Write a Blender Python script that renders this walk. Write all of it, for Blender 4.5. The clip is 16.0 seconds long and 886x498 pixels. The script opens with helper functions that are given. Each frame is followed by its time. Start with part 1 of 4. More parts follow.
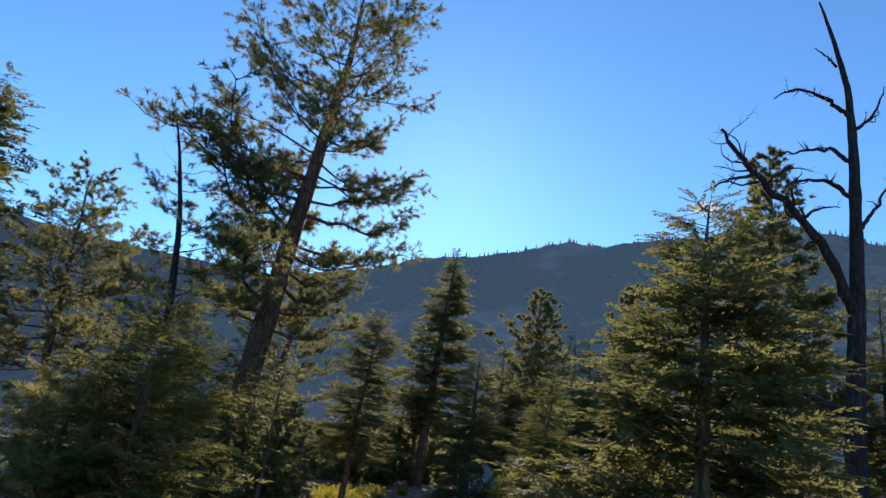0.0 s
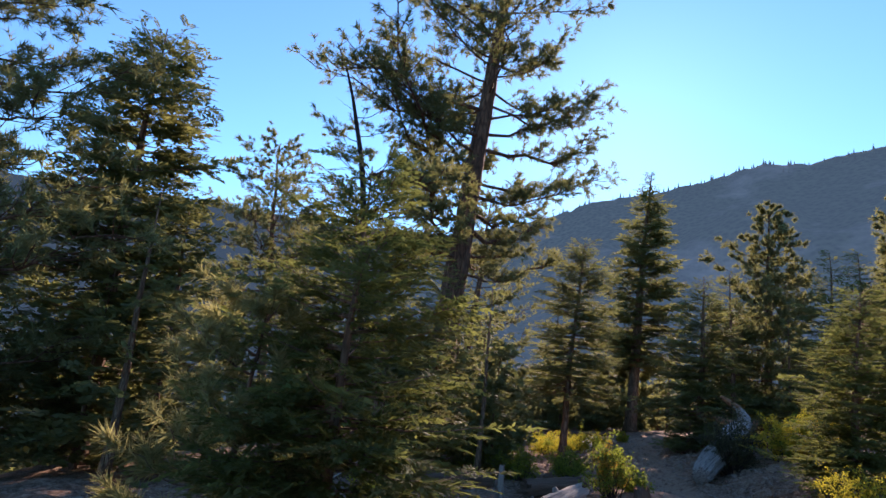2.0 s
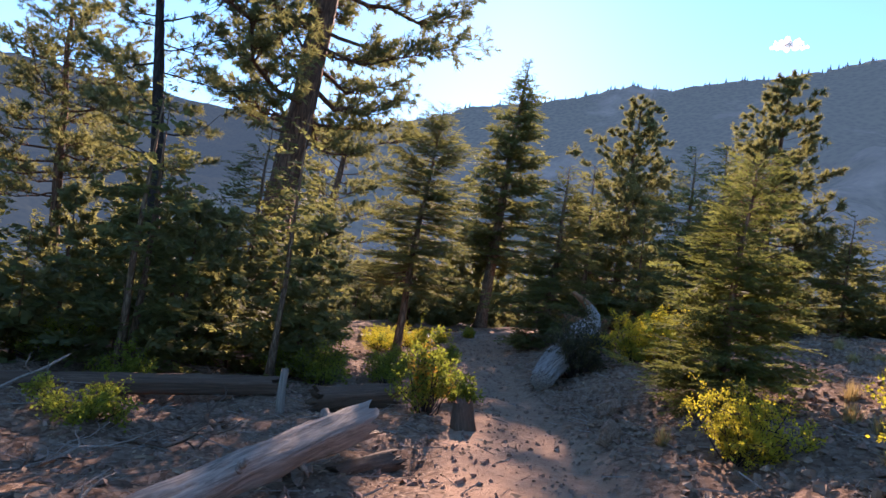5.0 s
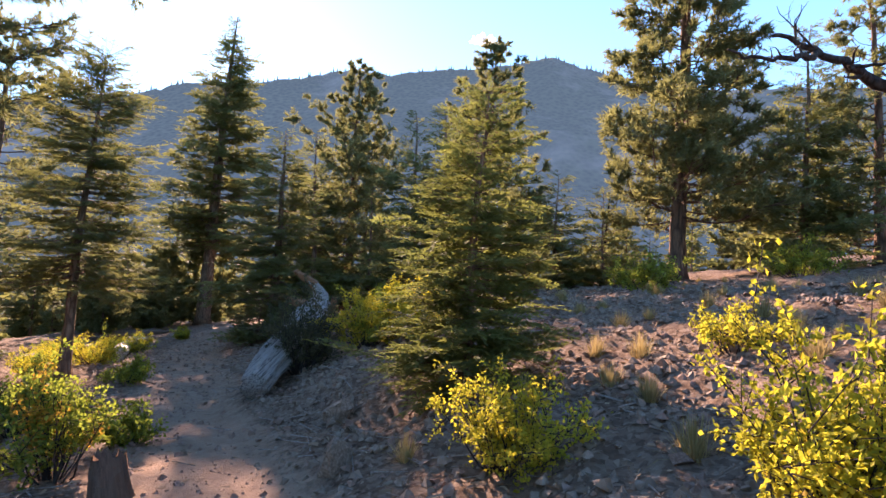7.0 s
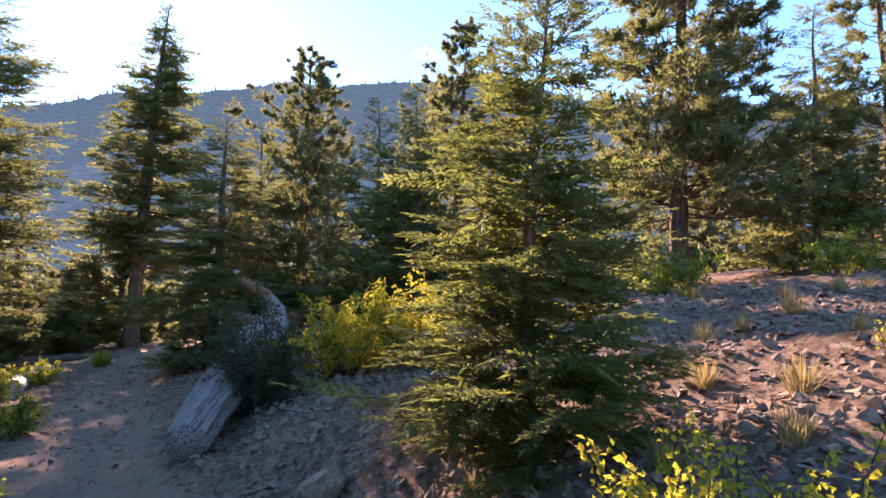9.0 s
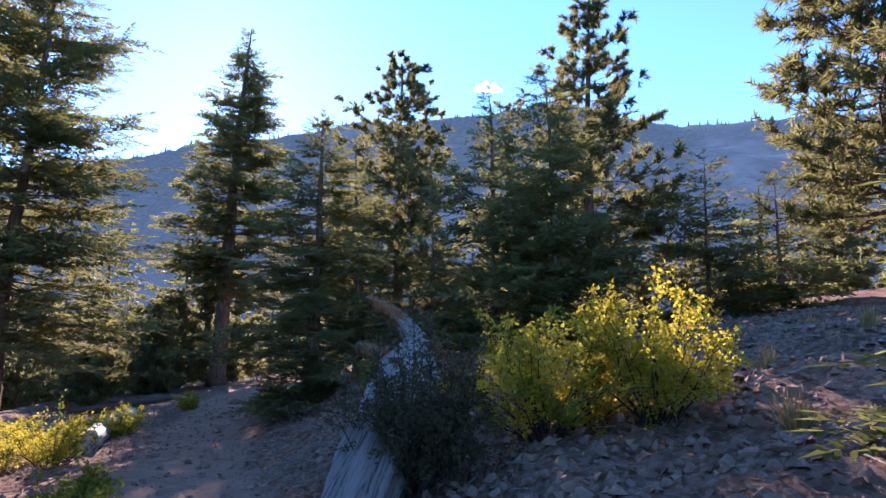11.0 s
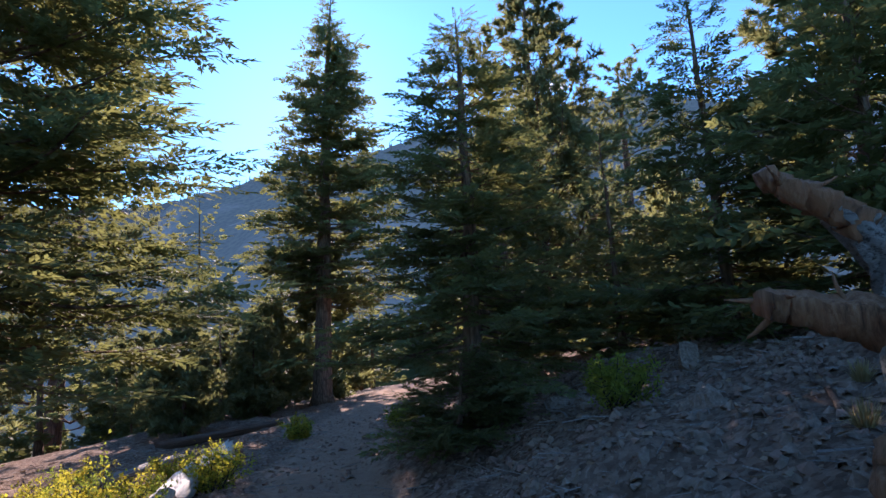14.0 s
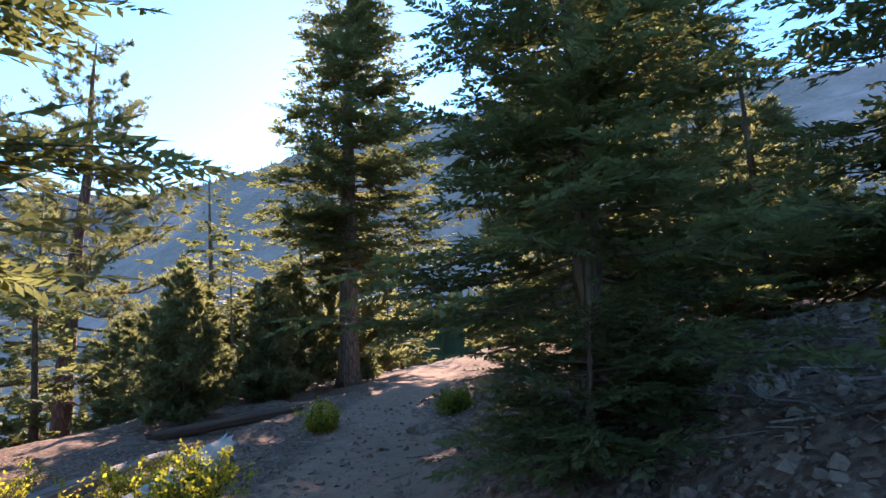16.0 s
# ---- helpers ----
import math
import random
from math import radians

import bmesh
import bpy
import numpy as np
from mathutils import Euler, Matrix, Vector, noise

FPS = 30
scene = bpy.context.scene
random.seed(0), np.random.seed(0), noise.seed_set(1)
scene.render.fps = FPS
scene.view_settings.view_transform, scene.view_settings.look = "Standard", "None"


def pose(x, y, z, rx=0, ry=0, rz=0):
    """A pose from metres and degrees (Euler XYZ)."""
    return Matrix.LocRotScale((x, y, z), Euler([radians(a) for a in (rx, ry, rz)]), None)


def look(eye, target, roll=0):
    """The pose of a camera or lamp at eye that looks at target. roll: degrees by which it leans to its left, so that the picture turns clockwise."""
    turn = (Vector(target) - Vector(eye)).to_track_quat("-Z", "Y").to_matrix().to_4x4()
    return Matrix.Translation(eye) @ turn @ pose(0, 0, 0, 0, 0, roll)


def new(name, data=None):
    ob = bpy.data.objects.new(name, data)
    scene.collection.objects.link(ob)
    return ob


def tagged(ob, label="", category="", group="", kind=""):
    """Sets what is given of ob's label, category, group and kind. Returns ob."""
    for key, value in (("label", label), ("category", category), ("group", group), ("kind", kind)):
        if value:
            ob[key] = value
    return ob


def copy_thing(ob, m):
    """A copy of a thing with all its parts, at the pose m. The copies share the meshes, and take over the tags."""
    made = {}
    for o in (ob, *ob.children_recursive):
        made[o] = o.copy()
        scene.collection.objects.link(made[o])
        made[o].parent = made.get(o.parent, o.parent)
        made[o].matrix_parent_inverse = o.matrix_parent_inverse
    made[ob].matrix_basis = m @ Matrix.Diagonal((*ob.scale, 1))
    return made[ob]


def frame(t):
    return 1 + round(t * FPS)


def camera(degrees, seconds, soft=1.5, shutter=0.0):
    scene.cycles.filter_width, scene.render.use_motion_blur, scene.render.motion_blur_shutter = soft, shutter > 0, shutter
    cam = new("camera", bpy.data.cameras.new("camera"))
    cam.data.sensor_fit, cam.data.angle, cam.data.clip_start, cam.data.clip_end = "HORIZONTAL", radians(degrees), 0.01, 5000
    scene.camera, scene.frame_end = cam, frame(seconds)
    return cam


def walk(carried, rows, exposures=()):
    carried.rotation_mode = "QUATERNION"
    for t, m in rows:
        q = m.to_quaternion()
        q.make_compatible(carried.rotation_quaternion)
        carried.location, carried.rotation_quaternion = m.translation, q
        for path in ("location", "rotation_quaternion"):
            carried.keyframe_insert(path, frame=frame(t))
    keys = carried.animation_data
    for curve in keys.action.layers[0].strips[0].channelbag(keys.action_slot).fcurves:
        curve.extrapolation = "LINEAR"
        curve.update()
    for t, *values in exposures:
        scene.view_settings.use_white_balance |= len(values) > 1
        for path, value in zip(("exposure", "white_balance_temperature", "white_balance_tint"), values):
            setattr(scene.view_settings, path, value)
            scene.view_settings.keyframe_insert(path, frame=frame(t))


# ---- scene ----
cam = camera(74.4, 16.0)
# seconds, eye, target, roll
PATH = [
    (0, (0.484, 0.493, 1.520), (0.342, 2.682, 2.215), 8.3),
    (0.5, (0.404, 1.133, 1.434), (0.265, 3.332, 2.098), 7.3),
    (1, (0.296, 1.789, 1.324), (0.070, 3.999, 1.926), 6.2),
    (1.5, (-0.168, 2.420, 1.201), (-0.674, 4.606, 1.704), 5.5),
    (2, (-0.704, 2.872, 1.199), (-1.488, 4.990, 1.632), 6.0),
    (2.5, (-0.926, 3.342, 1.202), (-1.956, 5.372, 1.531), 6.8),
    (3, (-1.028, 3.857, 1.064), (-2.172, 5.835, 1.324), 9.3),
    (3.5, (-0.953, 4.559, 0.988), (-1.984, 6.603, 1.208), 10.5),
    (4, (-0.612, 5.238, 1.045), (-1.395, 7.394, 1.206), 10.7),
    (4.5, (-0.470, 5.832, 1.030), (-1.015, 8.063, 1.153), 9.4),
    (5, (-0.419, 6.473, 0.997), (-0.693, 8.755, 1.097), 8.4),
    (5.2, (-0.419, 6.695, 0.986), (-0.568, 8.990, 1.078), 8.1),
    (7.3, (0.199, 8.972, 0.941), (0.998, 11.125, 1.072), 2.4),
    (7.5, (0.170, 9.183, 0.944), (0.995, 11.326, 1.076), 2.4),
    (8, (0.216, 9.711, 0.884), (1.105, 11.825, 1.043), 1.9),
    (8.2, (0.270, 9.954, 0.879), (1.190, 12.055, 1.043), 2.0),
    (10.3, (0.171, 13.051, 0.720), (1.073, 15.151, 0.977), 0.2),
    (10.5, (0.061, 13.356, 0.713), (0.882, 15.488, 0.984), 0.0),
    (11, (-0.078, 14.070, 0.665), (0.601, 16.246, 0.975), 0.2),
    (11.5, (-0.143, 14.867, 0.659), (0.473, 17.059, 0.982), -0.1),
    (12, (-0.273, 15.650, 0.583), (0.297, 17.855, 0.911), -0.4),
    (12.5, (-0.438, 16.401, 0.529), (0.077, 18.620, 0.851), -1.2),
    (13, (-0.599, 17.190, 0.358), (-0.136, 19.417, 0.700), -2.2),
    (13.5, (-0.665, 18.052, 0.407), (-0.244, 20.286, 0.757), -2.8),
    (14, (-0.745, 18.727, 0.367), (-0.365, 20.968, 0.713), -3.2),
    (14.5, (-0.827, 19.576, 0.281), (-0.473, 21.824, 0.614), -3.6),
    (15, (-0.884, 20.326, 0.166), (-0.550, 22.579, 0.486), -3.8),
    (15.5, (-0.866, 21.147, 0.130), (-0.550, 23.405, 0.434), -3.6),
    (16, (-0.992, 21.943, 0.076), (-0.695, 24.205, 0.359), -3.3),
]
EXPOSURES = [(0.0, 0.65, 6300, 27), (2.5, 1.2, 6700, 34), (3.5, 1.35, 6700, 30), (4.0, 1.85, 6900, 36), (5.0, 1.55, 7100, 38), (8.0, 2.1, 7500, 38), (10.5, 1.95, 6100, 46), (11.0, 1.8, 6000, 46), (12.0, 1.45, 5900, 42), (13.0, 1.8, 6000, 48), (13.5, 1.4, 5900, 38), (15.0, 1.55, 6400, 30), (16.0, 1.95, 6500, 32)]
walk(cam, [(t, look(eye, target, roll)) for t, eye, target, roll in PATH], EXPOSURES)

# ---- world and light ----
SUN_AZ, SUN_EL = -3.6, 24.5
world = bpy.data.worlds.new("sky")
scene.world = world
world.use_nodes = True
wn = world.node_tree.nodes
wl = world.node_tree.links
sky = wn.new("ShaderNodeTexSky")
sky.sky_type = "NISHITA"
sky.sun_disc = False
sky.sun_elevation = radians(SUN_EL)
sky.sun_rotation = radians(SUN_AZ)
sky.altitude = 2400
sky.air_density, sky.dust_density, sky.ozone_density = 1.0, 0.38, 2.0
deep = wn.new("ShaderNodeMix")
deep.data_type, deep.blend_type = "RGBA", "MULTIPLY"
deep.inputs[0].default_value = 1.0
deep.inputs[7].default_value = (0.56, 1.03, 1.13, 1)
wl.new(sky.outputs[0], deep.inputs[6])
wl.new(deep.outputs[2], wn["Background"].inputs[0])
wn["Background"].inputs[1].default_value = 0.13

sun_data = bpy.data.lights.new("sun", "SUN")
sun_data.energy, sun_data.angle, sun_data.color = 5.0, radians(0.53), (1.0, 0.86, 0.68)
sun_lamp = new("sun", sun_data)
sd = Vector((math.sin(radians(SUN_AZ)) * math.cos(radians(SUN_EL)), math.cos(radians(SUN_AZ)) * math.cos(radians(SUN_EL)), math.sin(radians(SUN_EL))))
sun_lamp.matrix_world = look(sd * 100, (0, 0, 0))


# ---- materials ----
def material(name, build):
    mat = bpy.data.materials.new(name)
    mat.use_nodes = True
    nt = mat.node_tree
    nt.nodes.clear()
    out = nt.nodes.new("ShaderNodeOutputMaterial")

    def node(kind, **values):
        n = nt.nodes.new("ShaderNode" + kind)
        for key, v in values.items():
            n.inputs[key.replace("_", " ")].default_value = v
        return n

    def link(a, b):
        nt.links.new(a, b)

    link(build(node, link), out.inputs["Surface"])
    return mat


def ramp(node, link, source, stops):
    r = node("ValToRGB")
    r.color_ramp.elements[0].position, r.color_ramp.elements[0].color = stops[0][0], (*stops[0][1], 1)
    r.color_ramp.elements[1].position, r.color_ramp.elements[1].color = stops[-1][0], (*stops[-1][1], 1)
    for p, c in stops[1:-1]:
        e = r.color_ramp.elements.new(p)
        e.color = (*c, 1)
    link(source, r.inputs[0])
    return r.outputs[0]


def stretched(node, link, scale):
    tc, mp = node("TexCoord"), node("Mapping")
    mp.inputs["Scale"].default_value = scale
    link(tc.outputs["Object"], mp.inputs["Vector"])
    return mp.outputs[0]


def mixed(node, link, fac, a, b, blend="MIX"):
    m = node("Mix")
    m.data_type, m.blend_type = "RGBA", blend
    for v, s in ((fac, m.inputs[0]), (a, m.inputs[6]), (b, m.inputs[7])):
        if isinstance(v, (int, float)):
            s.default_value = v
        elif isinstance(v, tuple):
            s.default_value = (*v, 1)
        else:
            link(v, s)
    return m.outputs[2]


def bumped(node, link, height, strength, distance):
    b = node("Bump")
    b.inputs["Strength"].default_value, b.inputs["Distance"].default_value = strength, distance
    link(height, b.inputs["Height"])
    return b.outputs[0]


def leaf_material(name, stops, through_colour, share=0.45, gloss=0.7):
    """Thin leaves or needles: part of the light passes through them. Colour varies leaf by leaf."""
    def build(node, link):
        geo, info = node("NewGeometry"), node("ObjectInfo")
        col = ramp(node, link, geo.outputs["Random Per Island"], stops)
        col = mixed(node, link, info.outputs["Random"], col, mixed(node, link, 0.35, col, stops[-1][1]))
        p = node("BsdfPrincipled", Roughness=gloss)
        p.inputs["Specular IOR Level"].default_value = 0.12
        link(col, p.inputs["Base Color"])
        tr = node("BsdfTranslucent")
        link(mixed(node, link, 0.55, col, through_colour), tr.inputs["Color"])
        mx = node("MixShader", Fac=share)
        link(p.outputs[0], mx.inputs[1])
        link(tr.outputs[0], mx.inputs[2])
        return mx.outputs[0]
    return material(name, build)


def bark_material(name, dark, mid, light, scale, deep):
    def build(node, link):
        v = stretched(node, link, (scale, scale, scale * 0.22))
        n1, n2 = node("TexNoise", Scale=1.0, Detail=8.0, Roughness=0.65), node("TexNoise", Scale=0.35, Detail=3.0)
        vo = node("TexVoronoi", Scale=0.8)
        vo.feature = "DISTANCE_TO_EDGE"
        wob = mixed(node, link, 0.12, v, n1.outputs["Color"])
        link(v, n1.inputs["Vector"]), link(v, n2.inputs["Vector"]), link(wob, vo.inputs["Vector"])
        crack = ramp(node, link, vo.outputs["Distance"], [(0.0, (0, 0, 0)), (0.22, (1, 1, 1))])
        base = ramp(node, link, n1.outputs["Fac"], [(0.3, dark), (0.52, mid), (0.75, light)])
        base = mixed(node, link, mixed(node, link, 0.5, crack, n2.outputs["Color"]), dark, base)
        p = node("BsdfPrincipled", Roughness=0.92)
        p.inputs["Specular IOR Level"].default_value = 0.2
        link(base, p.inputs["Base Color"])
        link(bumped(node, link, mixed(node, link, 0.6, n1.outputs["Fac"], crack), 0.9, deep), p.inputs["Normal"])
        return p.outputs[0]
    return material(name, build)


def dead_wood_material(name, dark, mid, light):
    def build(node, link):
        v = stretched(node, link, (38, 38, 1.6))
        w = stretched(node, link, (6, 6, 0.9))
        n1, n2 = node("TexNoise", Scale=1.0, Detail=9.0, Roughness=0.7), node("TexNoise", Scale=1.0, Detail=5.0)
        link(v, n1.inputs["Vector"]), link(w, n2.inputs["Vector"])
        base = ramp(node, link, n1.outputs["Fac"], [(0.32, dark), (0.5, mid), (0.72, light)])
        base = mixed(node, link, ramp(node, link, n2.outputs["Fac"], [(0.35, (0, 0, 0)), (0.65, (0.75, 0.75, 0.75))]), base, mid)
        p = node("BsdfPrincipled", Roughness=0.8)
        p.inputs["Specular IOR Level"].default_value = 0.3
        link(base, p.inputs["Base Color"])
        link(bumped(node, link, n1.outputs["Fac"], 0.8, 0.02), p.inputs["Normal"])
        return p.outputs[0]
    return material(name, build)


def ground_material():
    def build(node, link):
        v = stretched(node, link, (1, 1, 1))
        big, mid, fine = node("TexNoise", Scale=0.45, Detail=5.0), node("TexNoise", Scale=5.0, Detail=7.0, Roughness=0.7), node("TexNoise", Scale=60.0, Detail=6.0, Roughness=0.75)
        vo = node("TexVoronoi", Scale=22.0)
        for n in (big, mid, fine, vo):
            link(v, n.inputs["Vector"])
        att = node("Attribute")
        att.attribute_name = "trail"
        litter = ramp(node, link, mid.outputs["Fac"], [(0.34, (0.042, 0.027, 0.02)), (0.5, (0.17, 0.11, 0.075)), (0.68, (0.36, 0.26, 0.19))])
        litter = mixed(node, link, 0.45, litter, ramp(node, link, vo.outputs["Color"], [(0.1, (0.05, 0.032, 0.025)), (0.5, (0.23, 0.14, 0.095)), (0.9, (0.44, 0.33, 0.25))]))
        dust = ramp(node, link, mid.outputs["Fac"], [(0.3, (0.28, 0.16, 0.10)), (0.7, (0.48, 0.31, 0.205))])
        dust = mixed(node, link, 0.3, dust, ramp(node, link, fine.outputs["Fac"], [(0.3, (0.12, 0.085, 0.065)), (0.7, (0.4, 0.32, 0.26))]))
        edge = node("Math")
        edge.operation = "MULTIPLY_ADD"
        link(mid.outputs["Fac"], edge.inputs[0])
        edge.inputs[1].default_value = 0.8
        off = node("Math")
        off.operation = "SUBTRACT"
        link(att.outputs["Fac"], off.inputs[0])
        off.inputs[1].default_value = 0.4
        link(off.outputs[0], edge.inputs[2])
        base = mixed(node, link, ramp(node, link, edge.outputs[0], [(0.3, (0, 0, 0)), (0.6, (1, 1, 1))]), litter, dust)
        base = mixed(node, link, ramp(node, link, big.outputs["Fac"], [(0.4, (0, 0, 0)), (0.7, (0.55, 0.55, 0.55))]), base, mixed(node, link, 0.5, base, (0.23, 0.145, 0.10)))
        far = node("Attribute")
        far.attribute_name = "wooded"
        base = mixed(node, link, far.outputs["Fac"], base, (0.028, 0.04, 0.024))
        p = node("BsdfPrincipled", Roughness=0.95)
        p.inputs["Specular IOR Level"].default_value = 0.04
        link(base, p.inputs["Base Color"])
        link(bumped(node, link, mixed(node, link, 0.5, mid.outputs["Fac"], fine.outputs["Fac"]), 0.8, 0.05), p.inputs["Normal"])
        return p.outputs[0]
    return material("ground_soil", build)


def stone_material(name, dark, mid, light):
    def build(node, link):
        v = stretched(node, link, (1, 1, 1))
        info = node("ObjectInfo")
        geo = node("NewGeometry")
        n1, n2 = node("TexNoise", Scale=9.0, Detail=8.0, Roughness=0.7), node("TexNoise", Scale=45.0, Detail=4.0)
        link(v, n1.inputs["Vector"]), link(v, n2.inputs["Vector"])
        base = ramp(node, link, n1.outputs["Fac"], [(0.3, dark), (0.5, mid), (0.72, light)])
        r = node("Math")
        r.operation = "ADD"
        link(info.outputs["Random"], r.inputs[0]), link(geo.outputs["Random Per Island"], r.inputs[1])
        base = mixed(node, link, ramp(node, link, r.outputs[0], [(0.2, (0.7, 0.7, 0.7)), (1.0, (0, 0, 0))]), base, mid)
        p = node("BsdfPrincipled", Roughness=0.85)
        p.inputs["Specular IOR Level"].default_value = 0.3
        link(base, p.inputs["Base Color"])
        link(bumped(node, link, mixed(node, link, 0.4, n1.outputs["Fac"], n2.outputs["Fac"]), 0.6, 0.02), p.inputs["Normal"])
        return p.outputs[0]
    return material(name, build)


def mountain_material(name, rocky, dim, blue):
    """Distant slopes: forest and bare rock. The blue airlight of kilometres of air is painted as emission."""
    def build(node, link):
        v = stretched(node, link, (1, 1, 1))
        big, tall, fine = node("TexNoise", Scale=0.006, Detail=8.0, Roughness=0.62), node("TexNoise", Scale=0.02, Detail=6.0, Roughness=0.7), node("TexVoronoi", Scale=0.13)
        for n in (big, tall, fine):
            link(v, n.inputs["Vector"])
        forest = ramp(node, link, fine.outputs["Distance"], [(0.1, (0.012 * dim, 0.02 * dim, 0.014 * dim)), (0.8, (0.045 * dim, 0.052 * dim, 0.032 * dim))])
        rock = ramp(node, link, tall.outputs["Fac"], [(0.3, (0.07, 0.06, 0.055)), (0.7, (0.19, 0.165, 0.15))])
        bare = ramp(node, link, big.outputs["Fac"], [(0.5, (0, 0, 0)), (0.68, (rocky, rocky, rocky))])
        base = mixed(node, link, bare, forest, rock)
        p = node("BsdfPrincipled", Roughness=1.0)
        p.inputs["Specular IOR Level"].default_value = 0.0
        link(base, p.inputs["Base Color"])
        # painted haze: the slopes themselves emit the blue of the air before them
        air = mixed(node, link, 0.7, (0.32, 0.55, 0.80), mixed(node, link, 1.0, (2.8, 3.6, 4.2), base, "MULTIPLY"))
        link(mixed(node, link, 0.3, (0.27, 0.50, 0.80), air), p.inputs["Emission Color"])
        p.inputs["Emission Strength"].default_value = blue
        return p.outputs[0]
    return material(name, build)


FIR = leaf_material("fir_needles", [(0.0, (0.042, 0.056, 0.029)), (0.6, (0.088, 0.108, 0.048)), (1.0, (0.15, 0.165, 0.07))], (0.42, 0.42, 0.12), 0.46)
PINE = leaf_material("pine_needles", [(0.0, (0.054, 0.064, 0.032)), (0.6, (0.105, 0.12, 0.054)), (1.0, (0.17, 0.175, 0.08))], (0.46, 0.45, 0.15), 0.46)
YOUNG = leaf_material("young_fir_needles", [(0.0, (0.036, 0.05, 0.02)), (0.6, (0.07, 0.09, 0.034)), (1.0, (0.135, 0.15, 0.052))], (0.36, 0.39, 0.09), 0.48)
YELLOW = leaf_material("yellow_leaves", [(0.0, (0.16, 0.19, 0.025)), (0.5, (0.30, 0.30, 0.03)), (0.9, (0.42, 0.36, 0.04)), (1.0, (0.40, 0.20, 0.03))], (0.75, 0.68, 0.06), 0.5)
GREENLEAF = leaf_material("green_leaves", [(0.0, (0.06, 0.09, 0.02)), (0.6, (0.12, 0.17, 0.03)), (1.0, (0.24, 0.25, 0.04))], (0.45, 0.52, 0.06), 0.5)
ORANGELEAF = leaf_material("orange_leaves", [(0.0, (0.30, 0.12, 0.03)), (0.6, (0.42, 0.24, 0.04)), (1.0, (0.40, 0.34, 0.05))], (0.8, 0.45, 0.06), 0.5)
GREYLEAF = leaf_material("grey_brown_twigs", [(0.0, (0.045, 0.045, 0.025)), (0.6, (0.075, 0.07, 0.035)), (1.0, (0.11, 0.10, 0.05))], (0.14, 0.13, 0.05), 0.3)
LITTER = leaf_material("forest_litter", [(0.0, (0.05, 0.03, 0.02)), (0.4, (0.17, 0.09, 0.055)), (0.8, (0.33, 0.20, 0.12)), (1.0, (0.45, 0.34, 0.23))], (0.3, 0.2, 0.1), 0.1, 0.85)
PALE_PINE = leaf_material("pale_pine_needles", [(0.0, (0.07, 0.075, 0.035)), (0.6, (0.14, 0.14, 0.06)), (1.0, (0.24, 0.22, 0.10))], (0.6, 0.55, 0.2), 0.58)
STRAW = leaf_material("dry_grass", [(0.0, (0.20, 0.15, 0.06)), (0.6, (0.34, 0.25, 0.10)), (1.0, (0.42, 0.32, 0.16))], (0.6, 0.45, 0.18), 0.35)
BARK_PINE = bark_material("pine_bark", (0.05, 0.028, 0.02), (0.24, 0.125, 0.075), (0.38, 0.22, 0.14), 9, 0.05)
BARK_FIR = bark_material("fir_bark", (0.07, 0.042, 0.028), (0.31, 0.19, 0.12), (0.47, 0.32, 0.21), 14, 0.03)
BARK_DEAD = bark_material("dead_bark", (0.018, 0.014, 0.012), (0.06, 0.045, 0.038), (0.14, 0.115, 0.10), 14, 0.02)
LOG_GREY = dead_wood_material("weathered_grey_wood", (0.06, 0.048, 0.038), (0.26, 0.21, 0.17), (0.46, 0.40, 0.33))
LOG_CRACKED = dead_wood_material("cracked_grey_wood", (0.03, 0.022, 0.017), (0.25, 0.20, 0.16), (0.52, 0.45, 0.37))
LOG_PALE = dead_wood_material("bleached_wood", (0.22, 0.19, 0.15), (0.55, 0.50, 0.43), (0.72, 0.67, 0.59))
LOG_BROWN = dead_wood_material("rotten_brown_wood", (0.035, 0.02, 0.014), (0.12, 0.07, 0.045), (0.22, 0.14, 0.09))
ROOT_RED = dead_wood_material("red_root_wood", (0.05, 0.022, 0.012), (0.26, 0.11, 0.05), (0.42, 0.23, 0.13))
SOIL = ground_material()
STONE = stone_material("grey_stone", (0.09, 0.058, 0.042), (0.235, 0.16, 0.112), (0.40, 0.30, 0.225))
STONE_RED = stone_material("reddish_stone", (0.11, 0.062, 0.045), (0.27, 0.16, 0.115), (0.42, 0.29, 0.22))
MOUNTAIN = mountain_material("mountain_haze_glow", 1.0, 1.0, 0.095)
MOUNTAIN_FAR = mountain_material("far_mountain_haze_glow", 0.0, 0.35, 0.085)


# ---- mesh helpers ----
def mesh_from(name, verts, faces, mat, smooth=False):
    """A mesh from an array of places and an array (or a list of arrays) of faces of 3 or 4 corners."""
    me = bpy.data.meshes.new(name)
    groups = [np.asarray(f, dtype=np.int32) for f in (faces if isinstance(faces, list) else [faces]) if len(f)]
    verts = np.asarray(verts, dtype=np.float32)
    loops = np.concatenate([g.ravel() for g in groups])
    sizes = np.concatenate([np.full(len(g), g.shape[1], dtype=np.int32) for g in groups])
    me.vertices.add(len(verts))
    me.vertices.foreach_set("co", verts.ravel())
    me.loops.add(len(loops))
    me.loops.foreach_set("vertex_index", loops)
    me.polygons.add(len(sizes))
    me.polygons.foreach_set("loop_start", np.concatenate([[0], np.cumsum(sizes)[:-1]]).astype(np.int32))
    me.polygons.foreach_set("loop_total", sizes)
    me.polygons.foreach_set("use_smooth", np.full(len(sizes), smooth, dtype=bool))
    me.materials.append(mat)
    me.update(calc_edges=True)
    me.validate()
    return me


def part(name, me, parent, label=""):
    ob = new(name, me)
    ob.parent = parent
    return tagged(ob, label)


